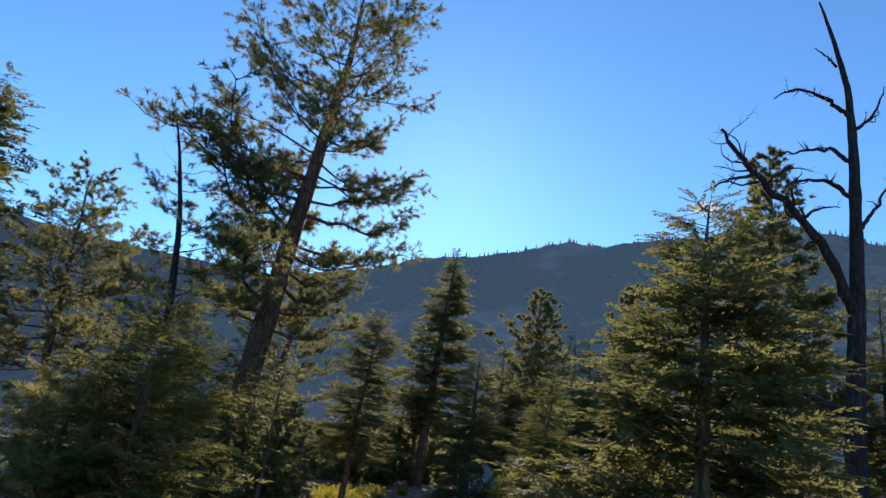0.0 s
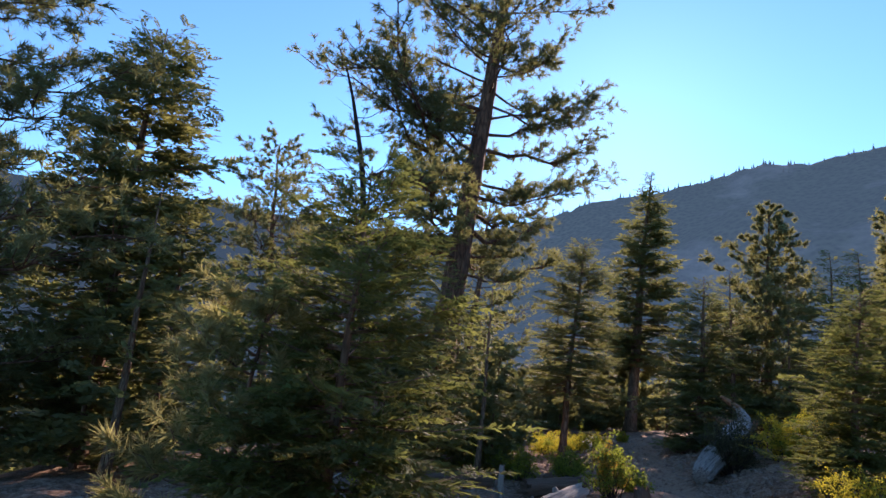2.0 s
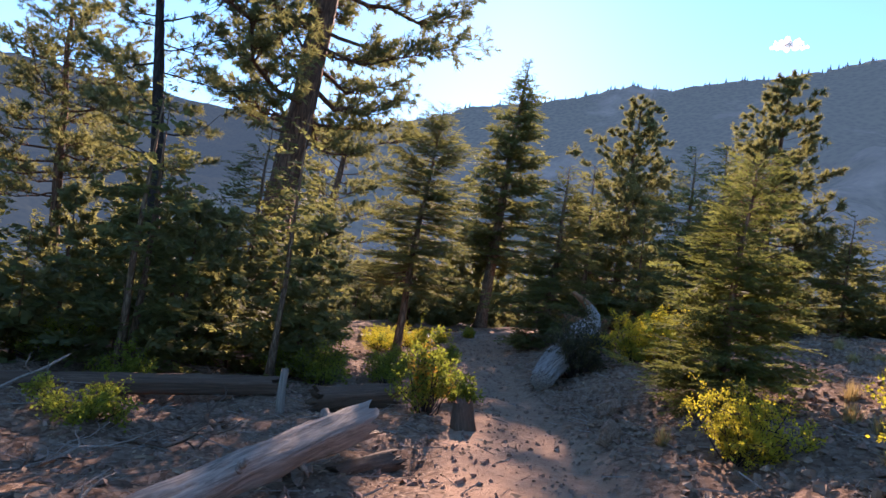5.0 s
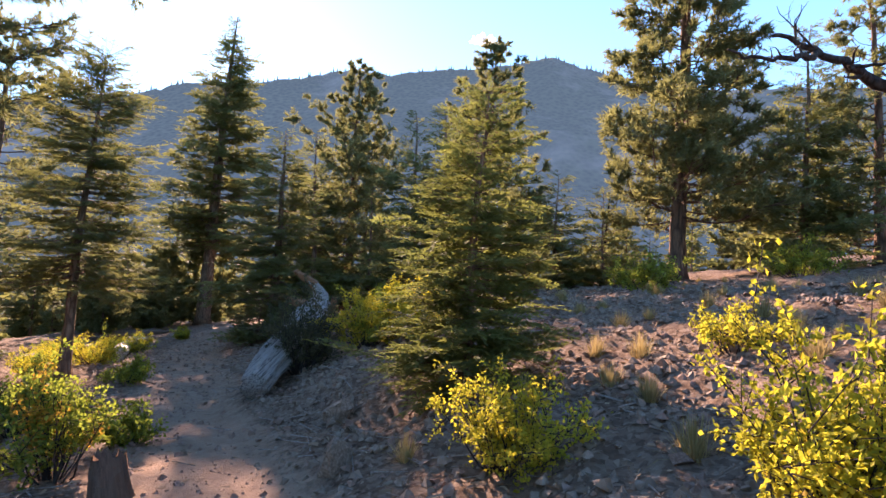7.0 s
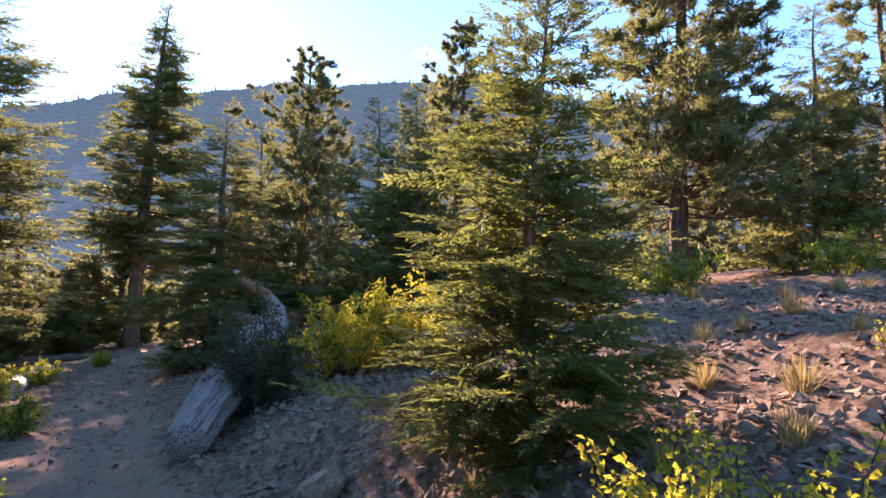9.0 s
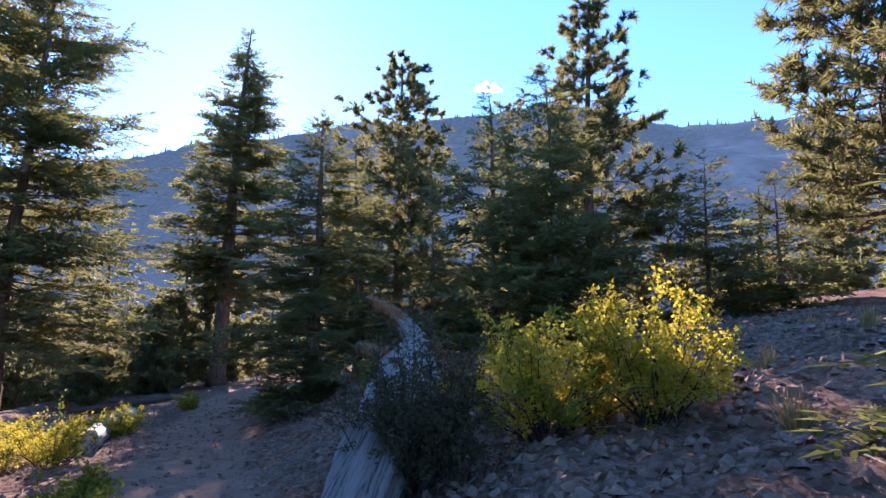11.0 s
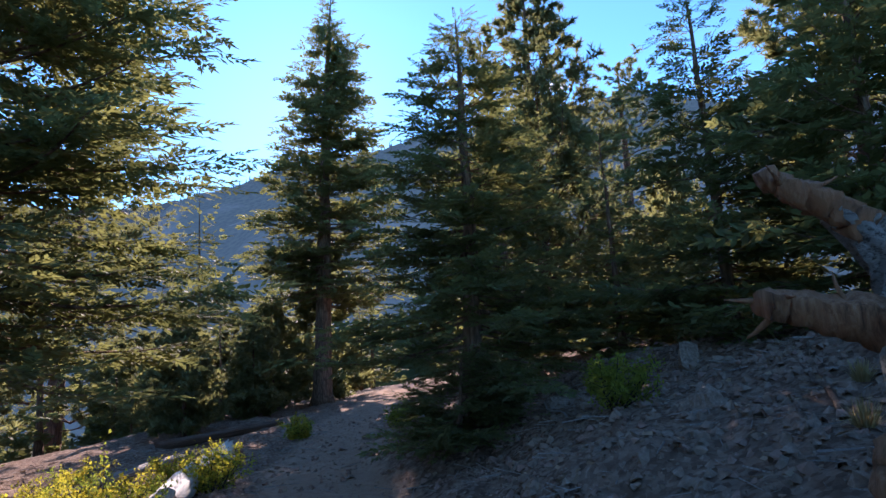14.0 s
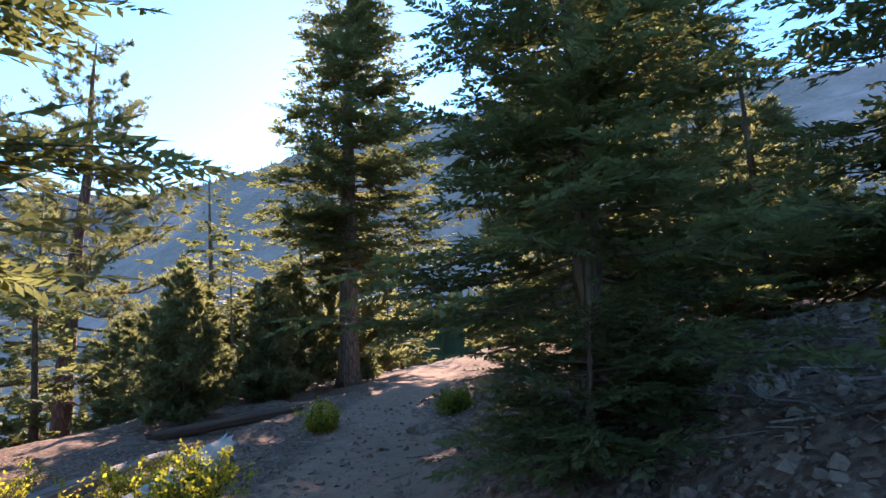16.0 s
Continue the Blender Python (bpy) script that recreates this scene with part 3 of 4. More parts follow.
def snag(x, y, pts, r0, arms, label, seed, name="dead_tree"):
    """A dead standing tree: a bare crooked trunk with broken limbs. arms: a few knots from the trunk's foot, thickness."""
    rng = np.random.RandomState(seed)
    root = tagged(base_empty(name, x, y), label, "dead tree")
    pts = np.array(pts, dtype=float)
    fine = np.linspace(0, 1, 40)
    s0 = pts[:, 2] / pts[-1, 2]
    line = np.stack([np.interp(fine, s0, pts[:, k]) for k in range(3)], -1)
    for _ in range(3):
        line[1:-1] = (line[:-2] + line[1:-1] * 2 + line[2:]) / 4
    line[:, :2] += np.cumsum(rng.normal(0, 0.006, (40, 2)), axis=0)
    pile = Pile()
    add_tube(pile, line, r0 * ((1 - fine) ** 0.8 * 0.9 + 0.1) * (1 + 0.4 * np.exp(-fine * 25)), 12, 0.05, rng, True, 5)
    part("trunk", pile.mesh("trunk", BARK_DEAD, True), root)
    for knots, thick in arms:
        limb = Pile()
        knots = np.array(knots, dtype=float)
        w = np.linspace(0, 1, 5 * len(knots))
        way = np.stack([np.interp(w, np.linspace(0, 1, len(knots)), knots[:, k]) for k in range(3)], -1)
        for _ in range(3):
            way[1:-1] = (way[:-2] + way[1:-1] * 2 + way[2:]) / 4
        reach = np.linalg.norm(knots[-1] - knots[0])
        way[1:] += rng.normal(0, 0.014, (len(way) - 1, 3)) * reach ** 0.5
        add_tube(limb, way, thick * (1 - 0.75 * w), 8, 0.1, rng, True)
        for _ in range(4 + int(reach * 2.2)):
            u = rng.uniform(0.25, 1.0)
            at = int(u * (len(way) - 2))
            ahead = way[at + 1] - way[at]
            ahead = ahead / np.linalg.norm(ahead)
            grow(limb, way[at], ahead + rng.normal(0, 0.6, 3) + np.array([0, 0, 0.35]), reach * rng.uniform(0.08, 0.26), thick * 0.42 * (1.25 - u), 2, rng, 0.28)
        part("limb", limb.mesh("limb", BARK_DEAD, True), root)
    return root


def grow(pile, o, d, reach, thick, depth, rng, crook=0.22):
    """A crooked bare limb that forks."""
    n = 8
    line = [np.array(o, dtype=float)]
    d = d / np.linalg.norm(d)
    for k in range(n):
        d = d + rng.normal(0, crook, 3) + np.array([0, 0, 0.05])
        d /= np.linalg.norm(d)
        line.append(line[-1] + d * reach / n)
    line = np.array(line)
    w = np.linspace(0, 1, n + 1)
    add_tube(pile, line, thick * (1 - 0.82 * w), 8, 0.12, rng, True)
    if depth > 1:
        for _ in range(rng.randint(3, 6)):
            u = rng.uniform(0.25, 0.95)
            p = np.array([np.interp(u, w, line[:, k]) for k in range(3)])
            grow(pile, p, d + rng.normal(0, 0.7, 3), reach * rng.uniform(0.2, 0.45), thick * 0.45 * (1.2 - u), depth - 1, rng, crook)


def leaf_template(rng):
    """A small folded leaf along Y, of length 1."""
    v = np.array([(0, 0, 0), (0.36, 0.45, 0.10), (0.06, 1, 0.0), (-0.36, 0.45, 0.10)]) + rng.normal(0, 0.02, (4, 3))
    f = np.array([(0, 1, 2), (0, 2, 3)])
    return v, f


def shrub(x, y, height, radius, label, seed, mat, leaves=900, leaf=0.045, stems=16, name="shrub", group="shrubs by the trail", second=None, lean=(0, 0), category="shrub"):
    """Many thin forking stems from one foot, with single leaves along the outer half."""
    rng = np.random.RandomState(seed)
    root = tagged(base_empty(name, x, y), label, category, group)
    wood = Pile()
    places, along = [], []
    for i in range(stems):
        az, rr = rng.uniform(0, 2 * np.pi), radius * math.sqrt(rng.rand())
        tip = np.array([math.cos(az) * rr + lean[0], math.sin(az) * rr + lean[1], height * rng.uniform(0.55, 1.05) * (1 - 0.35 * (rr / radius) ** 2)])
        foot = np.array([math.cos(az) * rr * 0.15, math.sin(az) * rr * 0.15, 0])
        w = np.linspace(0, 1, 7)
        line = foot + (tip - foot) * w[:, None] + np.cumsum(rng.normal(0, 0.02, (7, 3)), axis=0) * height
        line[:, 2] = np.maximum(line[:, 2], 0)
        add_tube(wood, line, 0.009 * height ** 0.5 * (1.1 - w), 4, cap=False)
        for j in range(6):
            u = rng.uniform(0.3, 1.0)
            p = np.array([np.interp(u, w, line[:, k]) for k in range(3)])
            d = rng.normal(0, 1, 3) + np.array([0, 0, 0.6])
            d /= np.linalg.norm(d)
            ln = height * rng.uniform(0.12, 0.32)
            twig = p + d * (ln * np.array([0, 0.5, 1]))[:, None]
            twig[:, 2] = np.maximum(twig[:, 2], 0.04)
            add_tube(wood, twig, [0.004, 0.003, 0.0015], 3, cap=False)
            m = max(3, leaves // (stems * 6))
            u2 = rng.uniform(0.1, 1.05, m)
            places.append(p + d * (ln * u2)[:, None] + rng.normal(0, leaf * 0.7, (m, 3)))
            along.append(d * 0.5 + rng.normal(0, 0.7, (m, 3)))
    places, along = np.concatenate(places), np.concatenate(along)
    places[:, 2] = np.maximum(places[:, 2], 0.03)
    ms = frames_for(places, along, leaf * rng.uniform(0.7, 1.3, len(places)), rng, tilt=0.8)
    part("stalk", wood.mesh("stalk", BARK_DEAD), root)
    tmpl = leaf_template(rng)
    cut = int(len(ms) * (0.72 if second else 1.0))
    crown = Pile()
    strew(crown, *tmpl, ms[:cut])
    part("foliage", crown.mesh("foliage", mat), root)
    if second:
        extra = Pile()
        strew(extra, *tmpl, ms[cut:])
        part("foliage", extra.mesh("foliage", second), root)
    return root


def grass_tuft(x, y, size, seed, label="dry straw-coloured bunch grass", blades=150):
    rng = np.random.RandomState(seed)
    az, op = rng.uniform(0, 2 * np.pi, blades), np.abs(rng.normal(0, 0.55, blades))
    ln = size * rng.uniform(0.5, 1.1, blades)
    d = np.stack([np.cos(az) * np.sin(op), np.sin(az) * np.sin(op), np.cos(op)], -1)
    o = np.stack([np.cos(az), np.sin(az), np.zeros(blades)], -1) * (rng.rand(blades) * size * 0.3)[:, None]
    side = np.stack([-np.sin(az), np.cos(az), np.zeros(blades)], -1) * 0.004
    mid = o + d * (ln * 0.6)[:, None]
    tip = o + d * ln[:, None] - np.array([0, 0, 1.0]) * (ln * 0.25 * np.sin(op))[:, None]
    v = np.stack([o - side, o + side, mid + side * 0.8, mid - side * 0.8, tip], 1).reshape(-1, 3)
    k = np.arange(blades)[:, None] * 5
    me = mesh_from("grass_tuft", v, [k + np.array([[0, 1, 2]]), k + np.array([[0, 2, 3]]), k + np.array([[3, 2, 4]])], STRAW)
    ob = new("grass_tuft", me)
    ob.matrix_world = pose(x, y, gz(x, y) - 0.01)
    return tagged(ob, label, "grass", "grass tufts")


def log(a, b, r_a, r_b, mat, label, seed, name="fallen_log", category="log", flutes=5, broken=0.12, stubs=(), gnarl=0.05):
    """A fallen trunk between two places, its grain along its own Z, with split, ragged ends."""
    rng = np.random.RandomState(seed)
    a, b = Vector(a), Vector(b)
    length = (b - a).length
    n, sides = 48, 28
    s = np.linspace(0, 1, n)
    ang = np.linspace(0, 2 * np.pi, sides, endpoint=False)
    r = (r_a + (r_b - r_a) * s)[:, None] * (1 + 0.07 * np.sin(ang * flutes + 0.5)[None] + 0.05 * np.sin(ang * (flutes * 2 + 1) + s[:, None] * 3))
    swell = sum(rng.uniform(0.3, 1) * np.sin(rng.randint(1, 5) * ang[None] + rng.uniform(2, 9) * length * s[:, None] + rng.uniform(0, 6)) for _ in range(6)) / 3
    split = np.exp(-((ang[None] - 1.2 - 0.25 * np.sin(s[:, None] * 5)) / 0.13) ** 2) + 0.7 * np.exp(-((ang[None] - 4.1 + 0.3 * np.sin(s[:, None] * 4 + 1)) / 0.12) ** 2)
    r = r * (1 + rng.normal(0, 0.018, (1, sides)) + rng.normal(0, 0.014, (n, sides)) + gnarl * swell - 0.16 * split)
    z = length * s[:, None] + np.zeros((1, sides))
    rag = rng.uniform(-1, 1, sides) * broken
    z[0] += rag
    z[1] += rag * 0.7
    z[-1] += rng.uniform(-1, 1, sides) * broken
    bend = min(0.03 * length, 0.07) * np.sin(np.pi * s)[:, None]
    v = np.stack([r * np.cos(ang)[None] + bend, r * np.sin(ang)[None], z], -1).reshape(-1, 3)
    i = np.arange(n - 1)[:, None] * sides
    j = np.arange(sides)[None]
    k = (j + 1) % sides
    f = np.stack([i + j, i + k, i + sides + k, i + sides + j], -1).reshape(-1, 4)
    pile = Pile()
    pile.add(v, f)
    for row, sign in ((0, 1), (n - 1, -1)):
        ring = v[row * sides:(row + 1) * sides]
        c = ring.mean(axis=0)
        inner = c + (ring - c) * 0.55 + np.array([0, 0, sign * 0.05])
        heart = c + np.array([0, 0, sign * 0.10])
        loop = np.vstack([ring, inner, heart])
        jj = np.arange(sides)
        kk = (jj + 1) % sides
        quads = np.stack([jj, kk, sides + kk, sides + jj], -1)
        tris = np.stack([sides + jj, sides + kk, np.full(sides, 2 * sides)], -1)
        m = pile.n
        pile.add(loop, quads)
        pile.f3.append(tris + m)
    for t, ang0, ln, rad in stubs:
        o = np.array([math.cos(ang0) * r_a * 0.8, math.sin(ang0) * r_a * 0.8, length * t])
        d = np.array([math.cos(ang0), math.sin(ang0), 0.25])
        add_tube(pile, o + d * (ln * np.linspace(0, 1, 5))[:, None] + rng.normal(0, 0.01, (5, 3)), rad * np.array([1.3, 1, 0.9, 0.8, 0.6]), 8, 0.08, rng)
    ob = new(name, pile.mesh(name, mat, True))
    ob.matrix_world = Matrix.Translation(a) @ (b - a).to_track_quat("Z", "Y").to_matrix().to_4x4()
    return tagged(ob, label, category)


def on(x, y, up=0.0):
    return (x, y, gz(x, y) + up)


# ---- the trees along the walk ----
fir(-1.75, 42.5, 17.0, 3.0, 4.0, "tall slender fir with a bare pale trunk foot beside the trail", 11, (0.5, 0), 0.34, density=1.2, blade=0.06, power=0.75)
pine(-9.2, 26.3, 25.5, 6.9, 7.0, "tall old leaning ponderosa pine with an open ragged crown", 12, (1.7, 0.5), 0.6, density=0.95, needle=0.3, wide=0.065, twigs=5, bend=0.003, count=17, narrow=0.35)
pine(-9.5, 20.6, 14.6, 2.3, 4.5, "thin dark half-dead pine with a bare broken top", 13, (-0.9, -0.3), 0.20, density=0.8, needle=0.22, wide=0.06, top_bare=0.34, bark=BARK_DEAD, sweep=-2.2)
pine(-20.0, 30.1, 17.4, 4.1, 6.5, "slim pine with an orange trunk and sparse round crown", 14, (-1.0, -0.8), 0.27, density=1.25, needle=0.27, wide=0.08, count=15)
pine(-26.0, 28.0, 13.5, 2.8, 4.0, "slim orange-trunked pine on the valley slope", 15, (-0.5, -0.3), 0.24, density=0.9, needle=0.27, wide=0.08, count=18)
fir(-12.8, 13.3, 11.0, 2.3, 0.8, "dark spruce-like fir with ragged drooping branches", 16, (0.1, 0), 0.2, density=1.15, blade=0.06, power=0.42, droop=0.3)
pine(-13.0, 9.2, 13.0, 3.4, 1.0, "dense pine with fine dry twigs on its lower trunk", 17, (-0.2, -0.4), 0.2, density=1.15, needle=0.24, wide=0.06, count=18)
fir(-2.9, 6.85, 3.5, 1.22, 0.15, "bushy young fir with bright green tips close to the trail", 18, (0.0, 0), 0.06, YOUNG, density=2.0, blade=0.031, pairs=14, length=0.23, power=0.62, smax=0.36, gap=0.058, name="young_fir_tree")
pine(-3.45, 6.45, 2.3, 0.75, 0.3, "young pine sapling with long pale needles", 19, (0.1, 0), 0.04, PALE_PINE, density=0.75, needle=0.17, wide=0.03, count=40, shape="cone", name="pine_sapling")
fir(2.75, 6.25, 3.75, 1.35, 0.2, "dense fir with dark drooping boughs beside the trail", 27, (0, 0), 0.08, density=1.9, blade=0.042, pairs=11, length=0.26, power=0.72, smax=0.38, gap=0.062)
fir(-7.6, 21.9, 6.4, 1.8, 0.2, "dense dark conical fir in front of the leaning pine", 20, (0.1, 0), None, density=0.95, power=0.75)
pine(4.2, 33.0, 10.4, 3.0, 0.4, "broad conical pine with pale green brushes of needles", 23, (0.3, 0), 0.2, density=1.0, needle=0.22, wide=0.1, twigs=7, shape="cone", count=15)
pine(15.4, 49.5, 16.4, 3.6, 2.0, "large dark pine with a dense flat-topped crown", 24, (0.3, 0), 0.35, density=0.9, needle=0.34, wide=0.11, count=11)
fir(2.5, 14.6, 3.35, 0.95, 0.06, "young fir with an upright bare leader on the stony bank", 25, (0.08, 0), 0.065, YOUNG, density=2.4, blade=0.031, pairs=14, length=0.23, power=0.7, smax=0.36, gap=0.06, name="young_fir_tree")
pine(11.3, 21.7, 12.5, 2.4, 1.6, "sturdy pine with thick needle brushes on the stony slope", 28, (0.2, 0), 0.22, density=1.1, needle=0.23, wide=0.08, twigs=6, shape="cone", count=15)
fir(13.9, 20.0, 6.6, 1.5, 0.2, "dark pointed fir on the upper slope", 29, density=1.35)
pine(15.6, 19.2, 8.0, 1.9, 0.4, "tall pine on the upper slope", 30, density=0.9, needle=0.24, wide=0.08, shape="cone", count=14)
pine(7.6, 26.6, 8.4, 2.0, 0.5, "pine with an open tufted leader above its dense crown", 32, (0.1, 0), 0.15, density=1.05, needle=0.21, wide=0.095, twigs=7, shape="cone", count=15)
fir(5.6, 24.6, 5.7, 1.8, 0.2, "dark dense fir on the shaded slope", 33, density=1.1, power=0.65)
fir(1.05, 27.3, 6.3, 1.85, 0.9, "dark fir with long low boughs over the trail", 34, (0.2, 0), 0.14, density=1.35, blade=0.04, pairs=10, length=0.26, power=0.72, droop=0.36, smax=0.46, gap=0.07)
fir(0.62, 26.35, 1.15, 0.85, 0.05, "low spreading dark fir at the trail's edge", 40, (0.1, 0), 0.035, density=2.0, blade=0.042, pairs=10, length=0.26, power=0.5, droop=0.2, smax=0.4, gap=0.06)
fir(8.9, 24.1, 3.5, 1.25, 0.15, "small dark fir between the pines on the slope", 43, density=1.3, power=0.65)
fir(10.1, 23.4, 3.0, 1.1, 0.15, "small dark fir beside the bare trunk", 44, density=1.3, power=0.65)
fir(5.5, 27.5, 6.6, 1.8, 0.2, "pointed blue-green fir on the shaded slope", 35, density=1.1, power=0.85)
fir(2.6, 30.6, 7.0, 1.6, 0.6, "slender fir behind the dark one beside the trail", 36, density=0.9, power=0.65)
fir(4.4, 29.3, 4.6, 1.0, 0.2, "thin young fir on the shaded slope", 39, density=1.0, power=0.7)
pine(-17.4, 55.6, 24.0, 5.6, 3.5, "tall ponderosa pine with a reddish trunk below the trail", 37, (1.0, 0), 0.5, density=0.9, needle=0.34, wide=0.08, count=15)
fir(-3.3, 23.0, 7.2, 1.5, 2.0, "fir with long shaggy boughs hanging towards the trail", 38, (0.1, 0), 0.11, density=2.0, blade=0.03, pairs=13, length=0.22, power=0.5, droop=0.34, smax=0.4, gap=0.07)
snag(8.6, 13.4, [(0, 0, 0), (0.06, 0, 1.1), (0.35, 0, 4.4), (0.49, 0, 7.7), (0.52, 0, 9.7), (0.19, 0, 11.4), (-0.1, 0, 12.5)], 0.2,
     [([(0.3, 0, 4.1), (-0.54, -0.3, 5.7), (-1.55, -0.3, 6.7), (-2.26, -0.3, 7.54), (-2.74, -0.3, 8.3)], 0.13), ([(-2.0, -0.3, 7.15), (-2.65, -0.4, 6.87), (-3.17, -0.4, 6.5)], 0.045),
      ([(0.45, 0, 7.0), (-0.1, 0, 7.4), (-0.87, 0, 7.3), (-1.2, 0, 6.96)], 0.06), ([(0.5, 0, 7.9), (0.08, 0, 8.26), (-0.7, 0, 8.1), (-1.23, 0, 7.97)], 0.06),
      ([(0.5, 0, 9.2), (-0.07, 0, 9.7), (-0.7, 0, 9.86), (-1.3, 0, 9.5)], 0.06), ([(0.3, 0, 10.6), (0.1, 0, 10.9), (-0.23, 0, 11.13)], 0.035),
      ([(0.15, 0.1, 1.9), (-1.26, 0.3, 2.62), (-2.1, 0.3, 2.75), (-2.8, 0.3, 2.9)], 0.09), ([(-2.1, 0.3, 2.75), (-2.7, 0.2, 2.52), (-3.5, 0.3, 2.5)], 0.045),
      ([(0.5, 0, 6.2), (1.1, 0.2, 6.9), (1.6, 0.3, 7.9)], 0.06), ([(0.5, 0, 8.7), (1.0, -0.2, 9.2), (1.3, -0.2, 10.0)], 0.05)],
     "tall dead grey-black tree with bare twisted limbs", 41)
snag(11.3, 25.1, [(0, 0, 0), (0.05, 0, 1.5), (0.2, 0, 3.0)], 0.08, [([(0.14, 0, 2.1), (0.5, 0.2, 2.5), (0.7, 0.2, 3.0)], 0.03)], "thin bare dead trunk on the slope", 42)

# ---- the wood beyond ----
far_fir = fir(-5.3, 41.2, 4.8, 1.4, 0.2, "dark conifer in the wood below the trail", 51, density=0.5, blade=0.17, pairs=3, length=0.5, power=0.65, group="conifers in the wood beyond", name="conifer_tree")
far_pine = pine(-1.8, 44.5, 6.5, 2.0, 0.3, "grey-green pine in the wood below the trail", 52, density=0.75, needle=0.4, wide=0.17, count=10, twigs=3, shape="cone", group="conifers in the wood beyond", name="conifer_tree")
far_tall = fir(-12.5, 44.0, 9.5, 2.2, 0.4, "tall conifer in the wood below the trail", 53, density=0.36, blade=0.17, pairs=3, length=0.5, power=0.6, group="conifers in the wood beyond", name="conifer_tree")
wood_rng = np.random.RandomState(77)


def wood(x0, x1, y0, y1, count, sizes=(0.7, 1.3), kinds=3):
    for _ in range(count):
        x, y = wood_rng.uniform(x0, x1), wood_rng.uniform(y0, y1)
        if 25 < y < 55 and abs(x + 0.9 + (y - 20.5) * 0.47) < 1.8:
            continue
        kind = (far_fir, far_pine, far_tall)[wood_rng.randint(kinds)]
        k = wood_rng.uniform(*sizes)
        made = copy_thing(kind, pose(x, y, gz(x, y) - 0.1, 0, 0, wood_rng.uniform(0, 360)))
        made.scale = (k, k, k * wood_rng.uniform(0.9, 1.15))


wood(-34, -13, 18, 36, 18)
wood(-13, -8, 11, 22, 9, (0.4, 0.7))
wood(-11, -5.5, 17, 25, 10, (0.35, 0.6))
wood(-22, -14, 4, 18, 10, (0.6, 1.0))
wood(-11, -3.5, 40, 47, 14, (0.45, 0.7), 2)
wood(-21, -12, 40, 48, 6, (0.5, 0.7), 2)
wood(-22, 1, 45, 62, 26, (0.6, 1.0))
wood(5, 16, 40, 54, 13, (0.6, 1.0), 2)
wood(15, 36, 26, 46, 13, (0.6, 1.1))
wood(-30, -9, 26, 40, 16, (0.6, 0.95))
wood(-9, -4.5, 24, 33, 7, (0.4, 0.65))
wood(-6.5, -4, 33, 41, 5, (0.4, 0.6), 2)
wood(-34, -16, 62, 80, 14, (0.8, 1.3))
wood(2, 13, 34, 42, 8, (0.6, 1.0), 2)
wood(-9, -4.2, 15.5, 20, 10, (0.3, 0.55))
wood(9, 17, 28, 38, 9, (0.5, 0.8), 2)
wood(-15, -6, 29, 40, 11, (0.45, 0.7))
wood(-12, -7, 27, 34, 4, (0.6, 0.8))

# ---- shrubs ----
shrub(-1.30, 14.6, 1.05, 0.55, "yellow-green shrub turning orange beside the trail", 61, GREENLEAF, 5500, 0.04, 30, second=ORANGELEAF)
shrub(2.0, 12.5, 0.8, 0.64, "low bright yellow leafy shrub on the stony bank", 62, YELLOW, 7000, 0.03, 34)
shrub(2.4, 10.3, 0.85, 0.55, "bright yellow-green shrub on the stony bank", 63, YELLOW, 7000, 0.03, 34)
shrub(4.6, 13.0, 0.55, 0.5, "sparse pale yellow shrub on the stony slope", 64, YELLOW, 3000, 0.03, 22)
shrub(8.1, 18.8, 1.0, 1.0, "rounded yellow-green shrub below the sturdy pine", 65, GREENLEAF, 4500, 0.05, 24)
shrub(10.7, 17.4, 0.9, 0.9, "pale green shrub on the upper slope", 66, GREENLEAF, 3500, 0.05, 22)
shrub(1.15, 18.75, 1.5, 0.68, "grey-brown twiggy bush beside the fallen tree", 67, GREYLEAF, 14000, 0.032, 50)
shrub(2.3, 18.7, 1.08, 0.9, "tall yellow-green shrub beside the fallen tree", 68, YELLOW, 13000, 0.038, 40, second=GREENLEAF)
shrub(2.9, 18.0, 1.15, 0.75, "yellow leafy shrub on the bank", 69, YELLOW, 8000, 0.038, 30)
shrub(3.3, 21.7, 0.8, 0.6, "yellow-green shrub in the shade of the firs", 70, GREENLEAF, 3000, 0.045, 18)
shrub(1.9, 24.5, 0.55, 0.6, "dark green low shrub on the stony bank", 71, GREENLEAF, 4000, 0.035, 26)
for q, (sx, sy, sh, sr) in enumerate([(-3.0, 24.6, 0.6, 0.6), (-3.5, 26.4, 0.62, 0.65), (-2.65, 27.4, 0.55, 0.5), (-4.2, 25.4, 0.5, 0.6), (-3.3, 28.2, 0.5, 0.5), (-4.6, 27.4, 0.5, 0.6), (-5.4, 29.4, 0.55, 0.7), (-3.9, 23.6, 0.5, 0.6), (-1.8, 31.6, 0.42, 0.4)]):
    shrub(sx, sy, sh * 1.4, sr * 1.1, "low yellow-green shrub along the trail's edge", 80 + q, YELLOW, 4200, 0.034, 28, second=GREENLEAF, group="low shrubs along the trail")
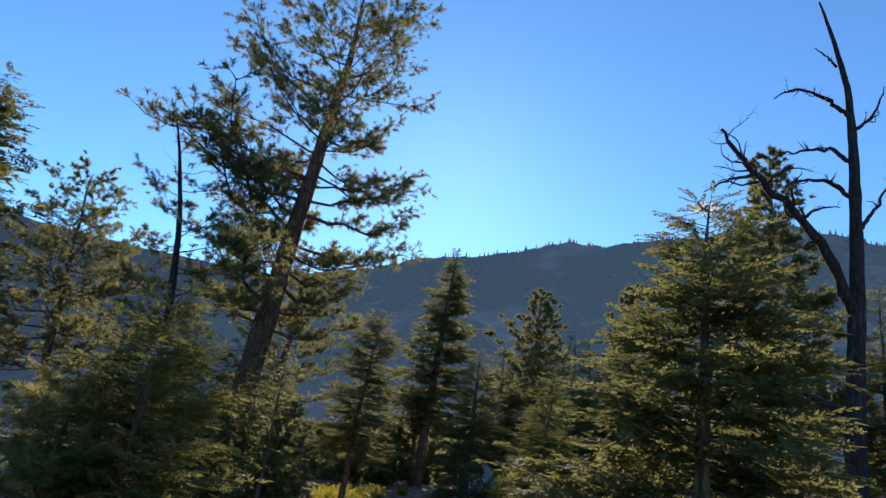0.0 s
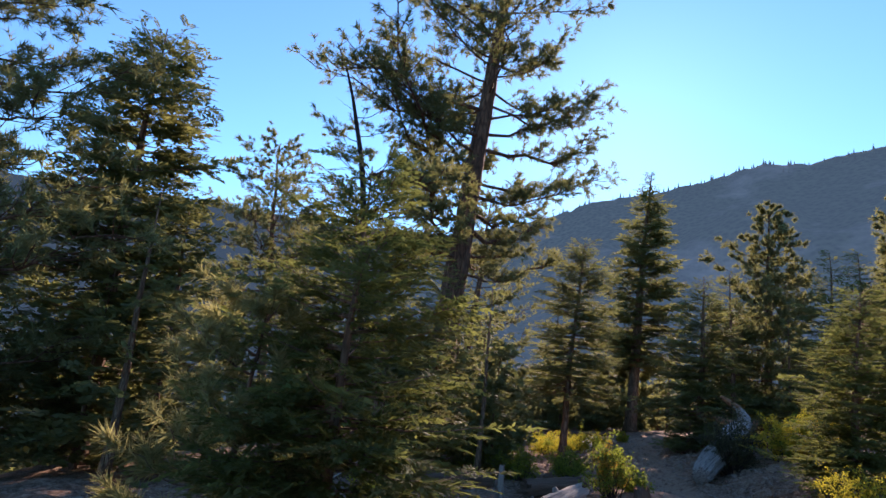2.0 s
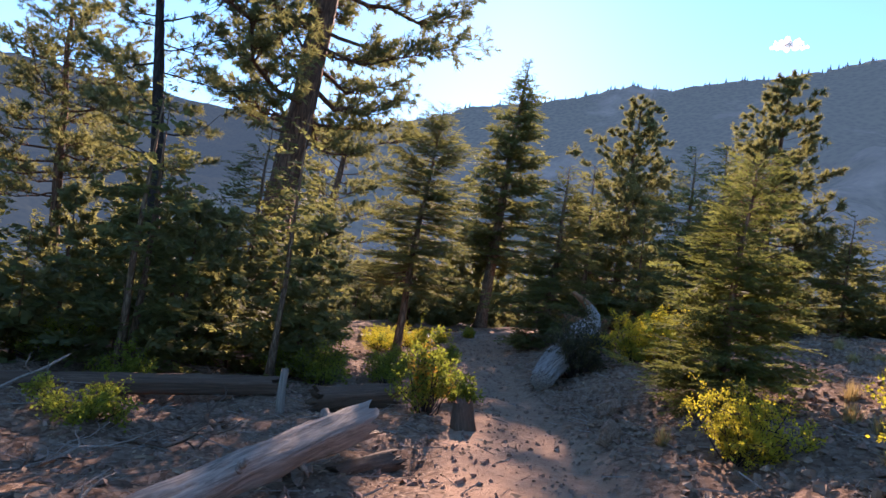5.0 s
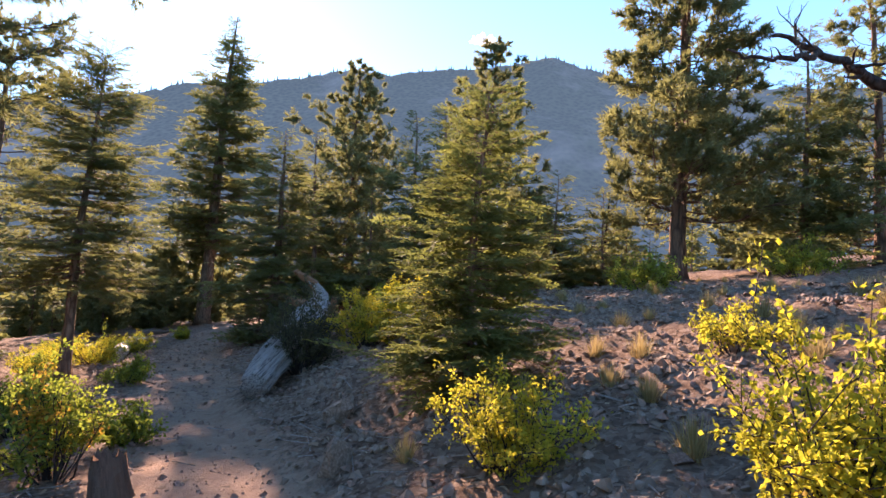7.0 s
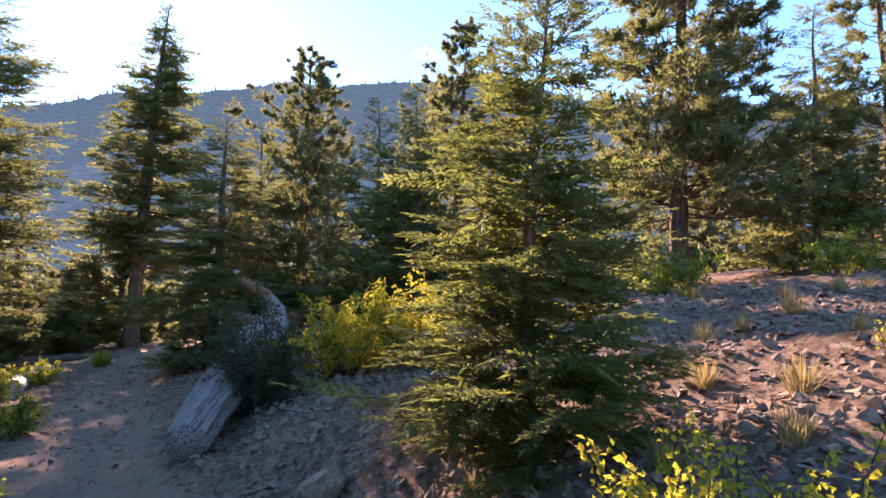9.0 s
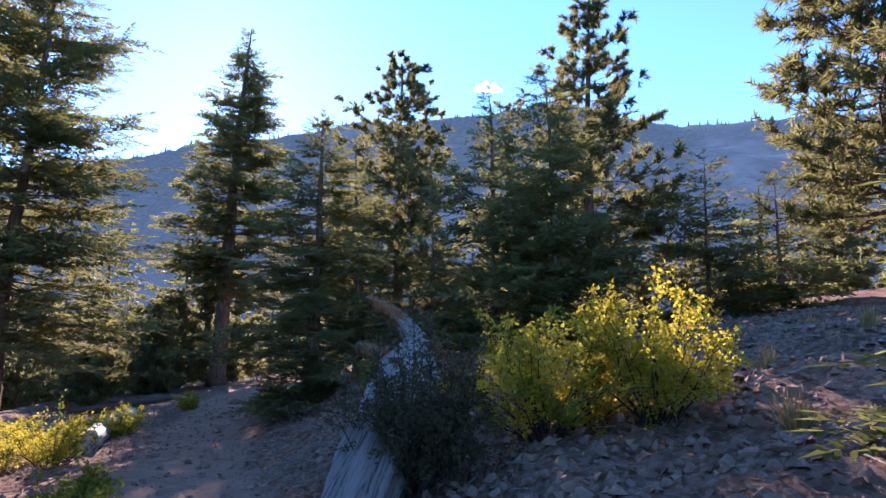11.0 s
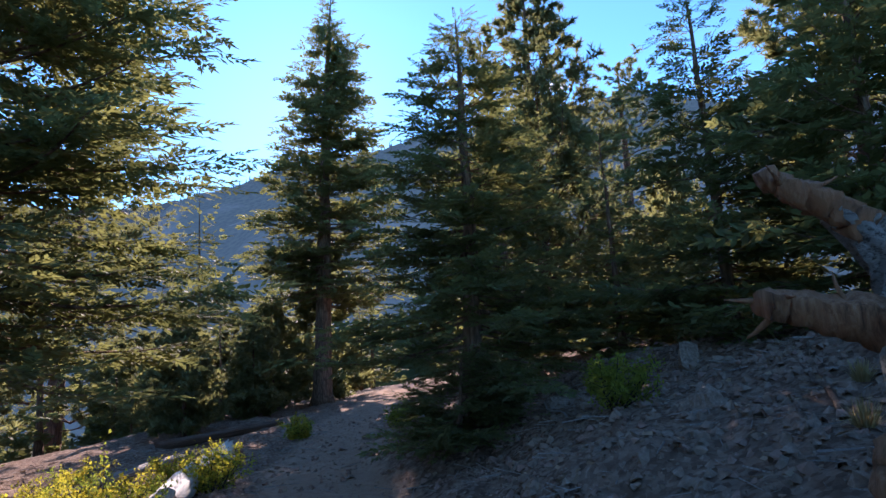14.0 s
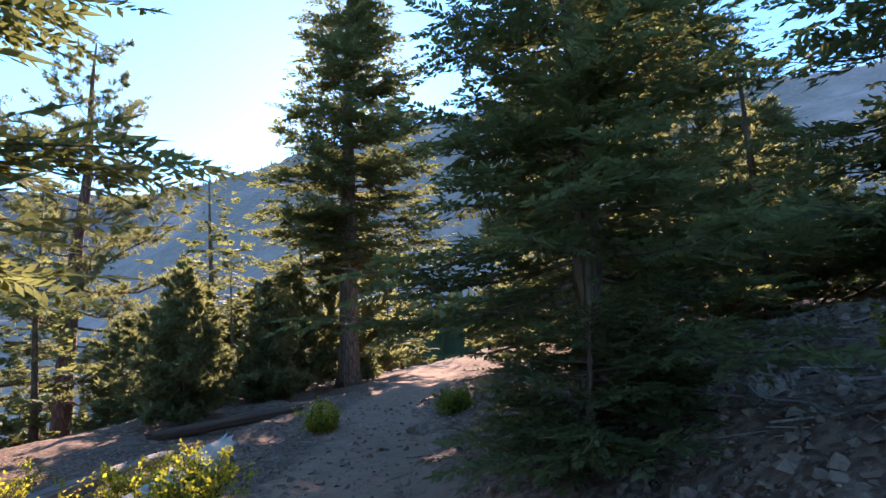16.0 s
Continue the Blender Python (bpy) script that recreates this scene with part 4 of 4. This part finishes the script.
for q, (sx, sy, sh, sr) in enumerate([(-3.4, 16.6, 0.75, 0.6), (-4.4, 17.4, 0.7, 0.6), (-6.6, 17.8, 0.9, 0.7), (-5.9, 14.9, 0.7, 0.6), (-2.4, 17.2, 0.7, 0.5), (-8.0, 15.6, 0.8, 0.8), (0.4, 31.8, 0.5, 0.4), (-4.9, 12.6, 0.55, 0.6), (-6.8, 12.2, 0.6, 0.7), (-5.2, 19.2, 0.8, 0.7), (-2.6, 18.8, 0.6, 0.5), (-1.75, 20.6, 0.5, 0.5), (-0.9, 15.9, 0.5, 0.4)]):
    shrub(sx, sy, sh, sr, "green shrub in the undergrowth below the trail", 90 + q, GREENLEAF, 3000, 0.042, 22, group="shrubs in the undergrowth")
tuft_rng = np.random.RandomState(5)
for gx0, gy0, gs in [(2.85, 11.6, 0.3), (4.0, 14.4, 0.28), (5.1, 12.8, 0.3), (3.25, 17.1, 0.3), (4.9, 15.2, 0.3), (5.9, 13.9, 0.3), (6.6, 15.5, 0.3), (3.3, 12.6, 0.26), (1.5, 13.3, 0.25), (6.8, 12.6, 0.35), (7.4, 17.6, 0.3), (4.2, 18.2, 0.25), (2.6, 13.4, 0.22), (5.4, 17.0, 0.25), (3.7, 11.3, 0.26), (4.4, 12.0, 0.24), (6.2, 11.6, 0.3), (7.9, 14.2, 0.32), (8.6, 16.2, 0.3), (1.9, 14.2, 0.2), (3.9, 16.2, 0.24), (6.0, 18.6, 0.28), (9.4, 15.0, 0.3), (3.2, 22.8, 0.2), (2.3, 21.9, 0.2)]:
    grass_tuft(gx0, gy0, gs, int(gx0 * 100 + gy0))
for q in range(26):
    grass_tuft(tuft_rng.uniform(3.2, 10.5), tuft_rng.uniform(11.5, 20), tuft_rng.uniform(0.14, 0.3), 900 + q)

# ---- fallen wood ----
log((-2.5, 8.5, -0.66), (-1.64, 12.1, -0.52), 0.115, 0.165, LOG_CRACKED, "weathered grey fallen log with a broken pale end", 101, stubs=[(0.5, 2.0, 0.1, 0.03), (0.72, 4.4, 0.12, 0.03), (0.9, 0.4, 0.16, 0.06), (0.96, 5.6, 0.2, 0.07)], broken=0.2, gnarl=0.11)
log(on(-1.75, 11.6, -0.03), on(-1.32, 12.35, 0.03), 0.09, 0.12, LOG_BROWN, "dark rotten chunk under the log's broken end", 109, broken=0.12, gnarl=0.2)
log(on(-3.25, 14.3, -0.08), on(-3.3, 14.35, 0.55), 0.06, 0.05, LOG_GREY, "short grey broken stake of dead wood", 102, name="dead_stake", category="stump", broken=0.05)
log(on(-7.2, 13.3, 0.1), on(-3.7, 15.2, 0.12), 0.16, 0.14, LOG_BROWN, "dark rotten log on the forest floor", 103)
log(on(-2.9, 14.6, 0.16), on(-1.9, 15.2, 0.2), 0.20, 0.17, LOG_BROWN, "short dark rotten log piece", 104)
log(on(-0.72, 14.0, -0.05), on(-0.78, 14.05, 0.34), 0.17, 0.12, LOG_BROWN, "low weathered stump with flared foot beside the trail", 105, name="tree_stump", category="stump", broken=0.08)
log(on(-2.85, 26.1, 0.2), on(-2.96, 30.21, 0.3), 0.19, 0.16, LOG_PALE, "bleached white fallen log along the trail", 106, broken=0.25, gnarl=0.14, stubs=[(0.6, 1.2, 0.12, 0.03)])
log(on(-5.4, 34.5, 0.02), on(-2.6, 35.4, 0.03), 0.13, 0.10, LOG_BROWN, "dark fallen log below the tall fir", 107)
log(on(-5.5, 27.5, 0.1), on(-4.2, 31.8, 0.12), 0.11, 0.09, LOG_GREY, "thin grey fallen trunk in the undergrowth", 108)


def dead_branch(x, y, az, reach, thick, seed, mat, label):
    """A fallen forked branch lying on the ground."""
    rng = np.random.RandomState(seed)
    pile = Pile()
    grow(pile, np.zeros(3), np.array([math.cos(az), math.sin(az), 0.05]), reach, thick, 3, rng, 0.16)
    v = np.concatenate(pile.v)
    v[:, 2] = np.abs(v[:, 2]) * 0.35
    ground_here = land(v[:, 0] + x, v[:, 1] + y)[0] - gz(x, y)
    v[:, 2] += ground_here
    me = mesh_from("dead_branch", v, [np.concatenate(g) for g in (pile.f3, pile.f4) if g], mat, True)
    ob = new("dead_branch", me)
    ob.matrix_world = pose(x, y, gz(x, y) + thick * 0.4)
    return tagged(ob, label, "branch", "fallen branches")


for q, (bx, by, baz, br, bt) in enumerate([(-5.2, 10.6, 0.5, 2.4, 0.05), (-4.3, 12.3, 0.2, 2.0, 0.04), (-6.6, 11.6, 0.9, 2.6, 0.06), (-3.4, 13.0, 2.6, 1.8, 0.04), (-2.9, 9.6, 2.2, 1.4, 0.03),
                                           (3.4, 13.8, 2.4, 1.6, 0.03), (5.2, 20.2, 2.9, 1.8, 0.035), (2.6, 22.4, 0.6, 1.5, 0.03), (3.6, 26.8, 2.7, 1.7, 0.035), (-4.6, 30.6, 0.3, 2.2, 0.05), (1.6, 25.0, 1.2, 1.2, 0.02), (4.4, 16.6, 0.4, 1.4, 0.025)]):
    dead_branch(bx, by, baz, br, bt, 500 + q, (LOG_GREY, LOG_BROWN)[q % 2], ("grey", "brown")[q % 2] + " dead forked branch lying on the ground")


def fallen_tree():
    """The great fallen trunk with its torn-up root arms."""
    rng = np.random.RandomState(111)
    root = tagged(base_empty("fallen_tree", 0.3, 17.1), "huge silver-grey fallen tree trunk with torn reddish roots", "fallen tree")
    z0 = root.matrix_world.translation.z
    knots = np.array([(0.40, 17.35, -0.66, 0.19), (0.58, 18.1, -0.52, 0.22), (0.78, 18.7, -0.40, 0.26), (1.07, 19.3, -0.28, 0.31), (1.31, 19.9, -0.14, 0.36), (1.53, 20.5, 0.08, 0.35), (1.66, 20.78, 0.32, 0.21), (1.74, 20.93, 0.54, 0.13), (1.64, 20.98, 0.70, 0.10), (1.46, 21.02, 0.85, 0.07)])
    knots[:, :3] -= np.array([0.3, 17.1, z0])
    s0 = np.array([0, 0.18, 0.33, 0.48, 0.63, 0.78, 0.86, 0.92, 0.96, 1.0])
    s = np.linspace(0, 1, 40)
    pile = Pile()
    line = np.stack([np.interp(s, s0, knots[:, k]) for k in range(3)], -1)
    for _ in range(2):
        line[1:-1] = (line[:-2] + line[1:-1] * 2 + line[2:]) / 4
    girth = np.interp(s, s0, knots[:, 3])
    for _ in range(4):
        girth[1:-1] = (girth[:-2] + girth[1:-1] * 2 + girth[2:]) / 4
    v, f, caps = tube(line, girth, 44, 0.012, rng, True, 7)
    pile.add(v, f)
    pile.f3.append(caps)
    part("trunk", pile.mesh("trunk", LOG_GREY_Y, True), root, "silver-grey barkless trunk with long cracks")
    arms = [([(1.58, 21.0, 0.76), (1.42, 21.02, 0.88), (1.32, 21.05, 0.93), (1.18, 21.08, 1.04)], 0.095, 0.05, "torn reddish root arm"),
            ([(1.58, 20.65, 0.22), (1.40, 20.85, 0.34), (1.22, 20.97, 0.40), (1.06, 21.03, 0.44)], 0.13, 0.06, "splintered orange root stub"),
            ([(1.75, 20.6, 0.05), (2.02, 20.65, 0.06), (2.2, 20.62, -0.06), (2.55, 20.6, -0.04)], 0.12, 0.03, "grey root lying on the bank"),
            ([(1.78, 20.75, 0.16), (1.92, 20.85, 0.30), (1.98, 20.9, 0.5)], 0.11, 0.05, "broken grey root stub"),
            ([(1.35, 20.5, -0.08), (1.12, 20.55, -0.1), (1.0, 20.5, -0.22), (0.95, 20.38, -0.36)], 0.10, 0.03, "dark hooked root under the trunk")]
    for way, thick, thin, words in arms:
        arm = Pile()
        way = np.array(way) - np.array([0.3, 17.1, z0])
        w = np.linspace(0, 1, 22)
        line = np.stack([np.interp(w, np.linspace(0, 1, len(way)), way[:, k]) for k in range(3)], -1)
        for _ in range(4):
            line[1:-1] = (line[:-2] + line[1:-1] * 2 + line[2:]) / 4
        line[2:] += rng.normal(0, 0.008, (20, 3))
        add_tube(arm, line, (thick + (thin - thick) * w ** 0.8) * (1 + 0.06 * np.sin(w * 9 + rng.uniform(0, 6))), 16, 0.05, rng, True, 4)
        for _ in range(6):
            at = rng.randint(9, 21)
            ahead = line[at] - line[at - 2]
            ahead = ahead / np.linalg.norm(ahead)
            grow(arm, line[at] + rng.normal(0, 0.02, 3), ahead + rng.normal(0, 0.35, 3), rng.uniform(0.06, 0.2), thin * rng.uniform(0.25, 0.55), 1, rng, 0.12)
        part("root", arm.mesh("root", ROOT_RED, True), root, words)
    return root


def grain_along_y():
    def build(node, link):
        tc, mp = node("TexCoord"), node("Mapping")
        mp.inputs["Rotation"].default_value = (0, 0, radians(21.6))
        mp.inputs["Scale"].default_value = (1, 1, 1)
        link(tc.outputs["Object"], mp.inputs["Vector"])
        level = node("Mapping")
        level.inputs["Rotation"].default_value = (radians(-13), 0, 0)
        link(mp.outputs[0], level.inputs["Vector"])
        m2 = node("Mapping")
        m2.inputs["Scale"].default_value = (42, 0.7, 42)
        link(level.outputs[0], m2.inputs["Vector"])
        n1, n2 = node("TexNoise", Scale=1.0, Detail=9.0, Roughness=0.7), node("TexNoise", Scale=3.0, Detail=5.0)
        link(m2.outputs[0], n1.inputs["Vector"]), link(mp.outputs[0], n2.inputs["Vector"])
        base = ramp(node, link, n1.outputs["Fac"], [(0.40, (0.045, 0.035, 0.028)), (0.48, (0.29, 0.25, 0.215)), (0.72, (0.44, 0.39, 0.335))])
        base = mixed(node, link, ramp(node, link, n2.outputs["Fac"], [(0.4, (0, 0, 0)), (0.7, (0.5, 0.5, 0.5))]), base, (0.27, 0.2, 0.15))
        p = node("BsdfPrincipled", Roughness=0.8)
        link(base, p.inputs["Base Color"])
        link(bumped(node, link, n1.outputs["Fac"], 1.0, 0.04), p.inputs["Normal"])
        return p.outputs[0]
    return material("silver_grey_wood", build)


LOG_GREY_Y = grain_along_y()
fallen_tree()


# ---- rocks, stones and litter ----
def stone_mesh(seed, flat, mat, detail=2):
    rng = np.random.RandomState(seed)
    bm = bmesh.new()
    bmesh.ops.create_icosphere(bm, subdivisions=detail, radius=1.0)
    cuts = [(Vector(rng.normal(0, 1, 3)).normalized(), rng.uniform(0.3, 0.7)) for _ in range(12)]
    for v in bm.verts:
        for nrm, d in cuts:
            over = v.co.dot(nrm) - d
            if over > 0:
                v.co -= nrm * over
        v.co += Vector(rng.normal(0, 0.025, 3))
        v.co.z *= flat
    me = bpy.data.meshes.new("stone")
    bm.to_mesh(me)
    bm.free()
    me.materials.append(mat)
    return me


def rock(x, y, size, seed, label, flat=0.7, mat=None, sink=0.3):
    ob = new("rock", stone_mesh(seed, flat * 1.3, mat or STONE, 3))
    ob.matrix_world = pose(x, y, gz(x, y) + size * flat * (1 - 2 * sink) * 0.5, 0, 0, seed * 37) @ Matrix.Diagonal((size, size * 0.75, size, 1))
    return tagged(ob, label, "rock", "rocks beside the trail")


rock(1.25, 15.4, 0.30, 201, "grey flat-faced rock half sunk in the bank")
rock(1.75, 26.0, 0.30, 202, "pale rounded rock at the foot of the slope")
rock(-0.35, 30.6, 0.28, 203, "dark rock at the trail's edge", 0.6)
rock(2.35, 23.6, 0.26, 204, "grey angular rock on the stony bank")
rock(3.5, 25.6, 0.34, 205, "grey angular rock on the stony bank")
rock(0.95, 13.6, 0.26, 206, "grey slanted rock in the bank")
rock(2.9, 20.4, 0.22, 207, "grey angular rock on the stony bank")
rock(4.6, 20.8, 0.3, 208, "grey angular rock on the stony bank")
rock(0.15, 21.4, 0.22, 209, "pale low rock near the fallen tree")

stone_rng = np.random.RandomState(300)
shapes = [stone_mesh(310 + k, 0.5 + 0.1 * (k % 3), (STONE, STONE_RED)[k % 2], 1) for k in range(8)]
for k in range(290):
    if k < 120:
        x, y = stone_rng.uniform(0.9, 4.5), stone_rng.uniform(19, 30)
    elif k < 240:
        x, y = stone_rng.uniform(0.8, 7.5), stone_rng.uniform(9, 19)
    else:
        x, y = stone_rng.uniform(-3.2, -0.2), stone_rng.uniform(9, 30)
    ob = new("stone", shapes[k % 8])
    size = 0.05 + 0.10 * stone_rng.rand() ** 2.5
    ob.parent = GROUND
    ob.matrix_world = pose(x, y, gz(x, y) + size * 0.15, stone_rng.uniform(-25, 25), stone_rng.uniform(-25, 25), stone_rng.uniform(0, 360)) @ Matrix.Diagonal((size, size * stone_rng.uniform(0.55, 1), size * stone_rng.uniform(0.6, 1), 1))


def scatter(name, template, faces, count, box, size, mat, label, seed, sink, spread=0.5, avoid=0.0):
    rng = np.random.RandomState(seed)
    x, y = rng.uniform(box[0], box[1], count), rng.uniform(box[2], box[3], count)
    z, tr = land(x, y)
    keep = rng.rand(count) > tr * avoid
    x, y, z = x[keep], y[keep], z[keep]
    s = size[0] + (size[1] - size[0]) * rng.rand(len(x)) ** 3
    a = rng.uniform(0, 2 * np.pi, len(x))
    along = np.stack([np.cos(a), np.sin(a), rng.normal(0, spread * 0.5, len(x))], -1)
    ms = frames_for(np.stack([x, y, z + s * sink], -1), along, s, rng, tilt=spread)
    pile = Pile()
    strew(pile, template, faces, ms)
    return tagged(new(name, pile.mesh(name, mat)), label, "ground litter", kind="stuff")


def chip():
    rng = np.random.RandomState(4)
    ang = np.linspace(0, 2 * np.pi, 5, endpoint=False)
    ring = np.stack([np.cos(ang), np.sin(ang) * 0.75, np.zeros(5)], -1) + rng.normal(0, 0.15, (5, 3)) * [1, 1, 0.4]
    v = np.vstack([ring, [[0.25, 0.1, 0.95], [-0.35, -0.1, 0.75]]])
    return v, np.array([(0, 1, 5), (1, 2, 5), (2, 6, 5), (2, 3, 6), (3, 4, 6), (4, 0, 6), (0, 5, 6)])


def lump():
    me = stone_mesh(333, 0.75, STONE, 1)
    v = np.array([tuple(q.co) for q in me.vertices])
    f = np.array([tuple(q.vertices) for q in me.polygons])
    bpy.data.meshes.remove(me)
    return v, f


stick_v = np.array([(-0.03, -1, 0), (0.03, -1, 0), (0, -1, 0.05), (-0.02, 1, 0), (0.02, 1, 0), (0, 1, 0.04)], dtype=float)
stick_f = np.array([(0, 3, 5), (0, 5, 2), (1, 2, 5), (1, 5, 4), (0, 1, 4), (0, 4, 3)])
flake_v = np.array([(-0.4, -1, 0), (0.4, -0.8, 0.1), (0.5, 0.7, 0), (-0.3, 1, 0.12)], dtype=float)
flake_f = np.array([(0, 1, 2), (0, 2, 3)])
scatter("gravel", *chip(), 20000, (0.4, 9, 8, 31), (0.012, 0.075), STONE, "loose grey stones and gravel on the slope", 401, -0.1, avoid=0.7)
scatter("rubble", *lump(), 900, (0.9, 7.5, 9, 30), (0.025, 0.13), STONE, "broken grey stones strewn over the slope", 406, 0.1, avoid=1.0)
scatter("red_rubble", *lump(), 500, (-4, 6, 8, 32), (0.02, 0.10), STONE_RED, "broken reddish stones on the soil", 407, 0.1, avoid=0.85)
scatter("red_gravel", *chip(), 12000, (-5, 8, 5, 34), (0.01, 0.07), STONE_RED, "small reddish stones on the soil", 402, -0.1, avoid=0.4)
scatter("trail_gravel", *chip(), 4000, (-2.2, 1.2, 6, 36), (0.008, 0.03), STONE_RED, "fine gravel on the trail", 403, -0.1)
scatter("fallen_twigs", stick_v, stick_f, 9000, (-8, 9, 4, 34), (0.05, 0.28), LOG_GREY, "dead grey twigs on the forest floor", 404, 0.03, 0.25, 0.8)
scatter("bark_litter", flake_v, flake_f, 42000, (-8, 9, 5, 34), (0.012, 0.055), LITTER, "reddish bark flakes and dead needles", 405, 0.1, 0.4, 0.8)


def small_cloud():
    """A wisp of white cloud above the ridge."""
    rng = np.random.RandomState(9)
    bm = bmesh.new()
    for _ in range(40):
        c = Vector((rng.normal(0, 26), rng.normal(0, 14), abs(rng.normal(0, 11))))
        r = rng.uniform(5, 13)
        bmesh.ops.create_icosphere(bm, subdivisions=1, radius=r, matrix=Matrix.Translation(c))
    for v in bm.verts:
        v.co += Vector(rng.normal(0, 2.0, 3))
    me = bpy.data.meshes.new("cloud")
    bm.to_mesh(me)
    bm.free()

    def build(node, link):
        a, b, c = node("BsdfTranslucent"), node("BsdfTransparent"), node("MixShader", Fac=0.55)
        a.inputs["Color"].default_value = (0.95, 0.95, 0.95, 1)
        link(a.outputs[0], c.inputs[1]), link(b.outputs[0], c.inputs[2])
        return c.outputs[0]
    me.materials.append(material("cloud_vapour", build))
    ob = new("backdrop_cloud", me)
    a, e = radians(21.7), radians(22.8)
    ob.matrix_world = Matrix.Translation((2500 * math.sin(a) * math.cos(e), 2500 * math.cos(a) * math.cos(e), 2500 * math.sin(e)))
    return tagged(ob, "small white cloud above the mountain ridge", "cloud", kind="structure")


small_cloud()
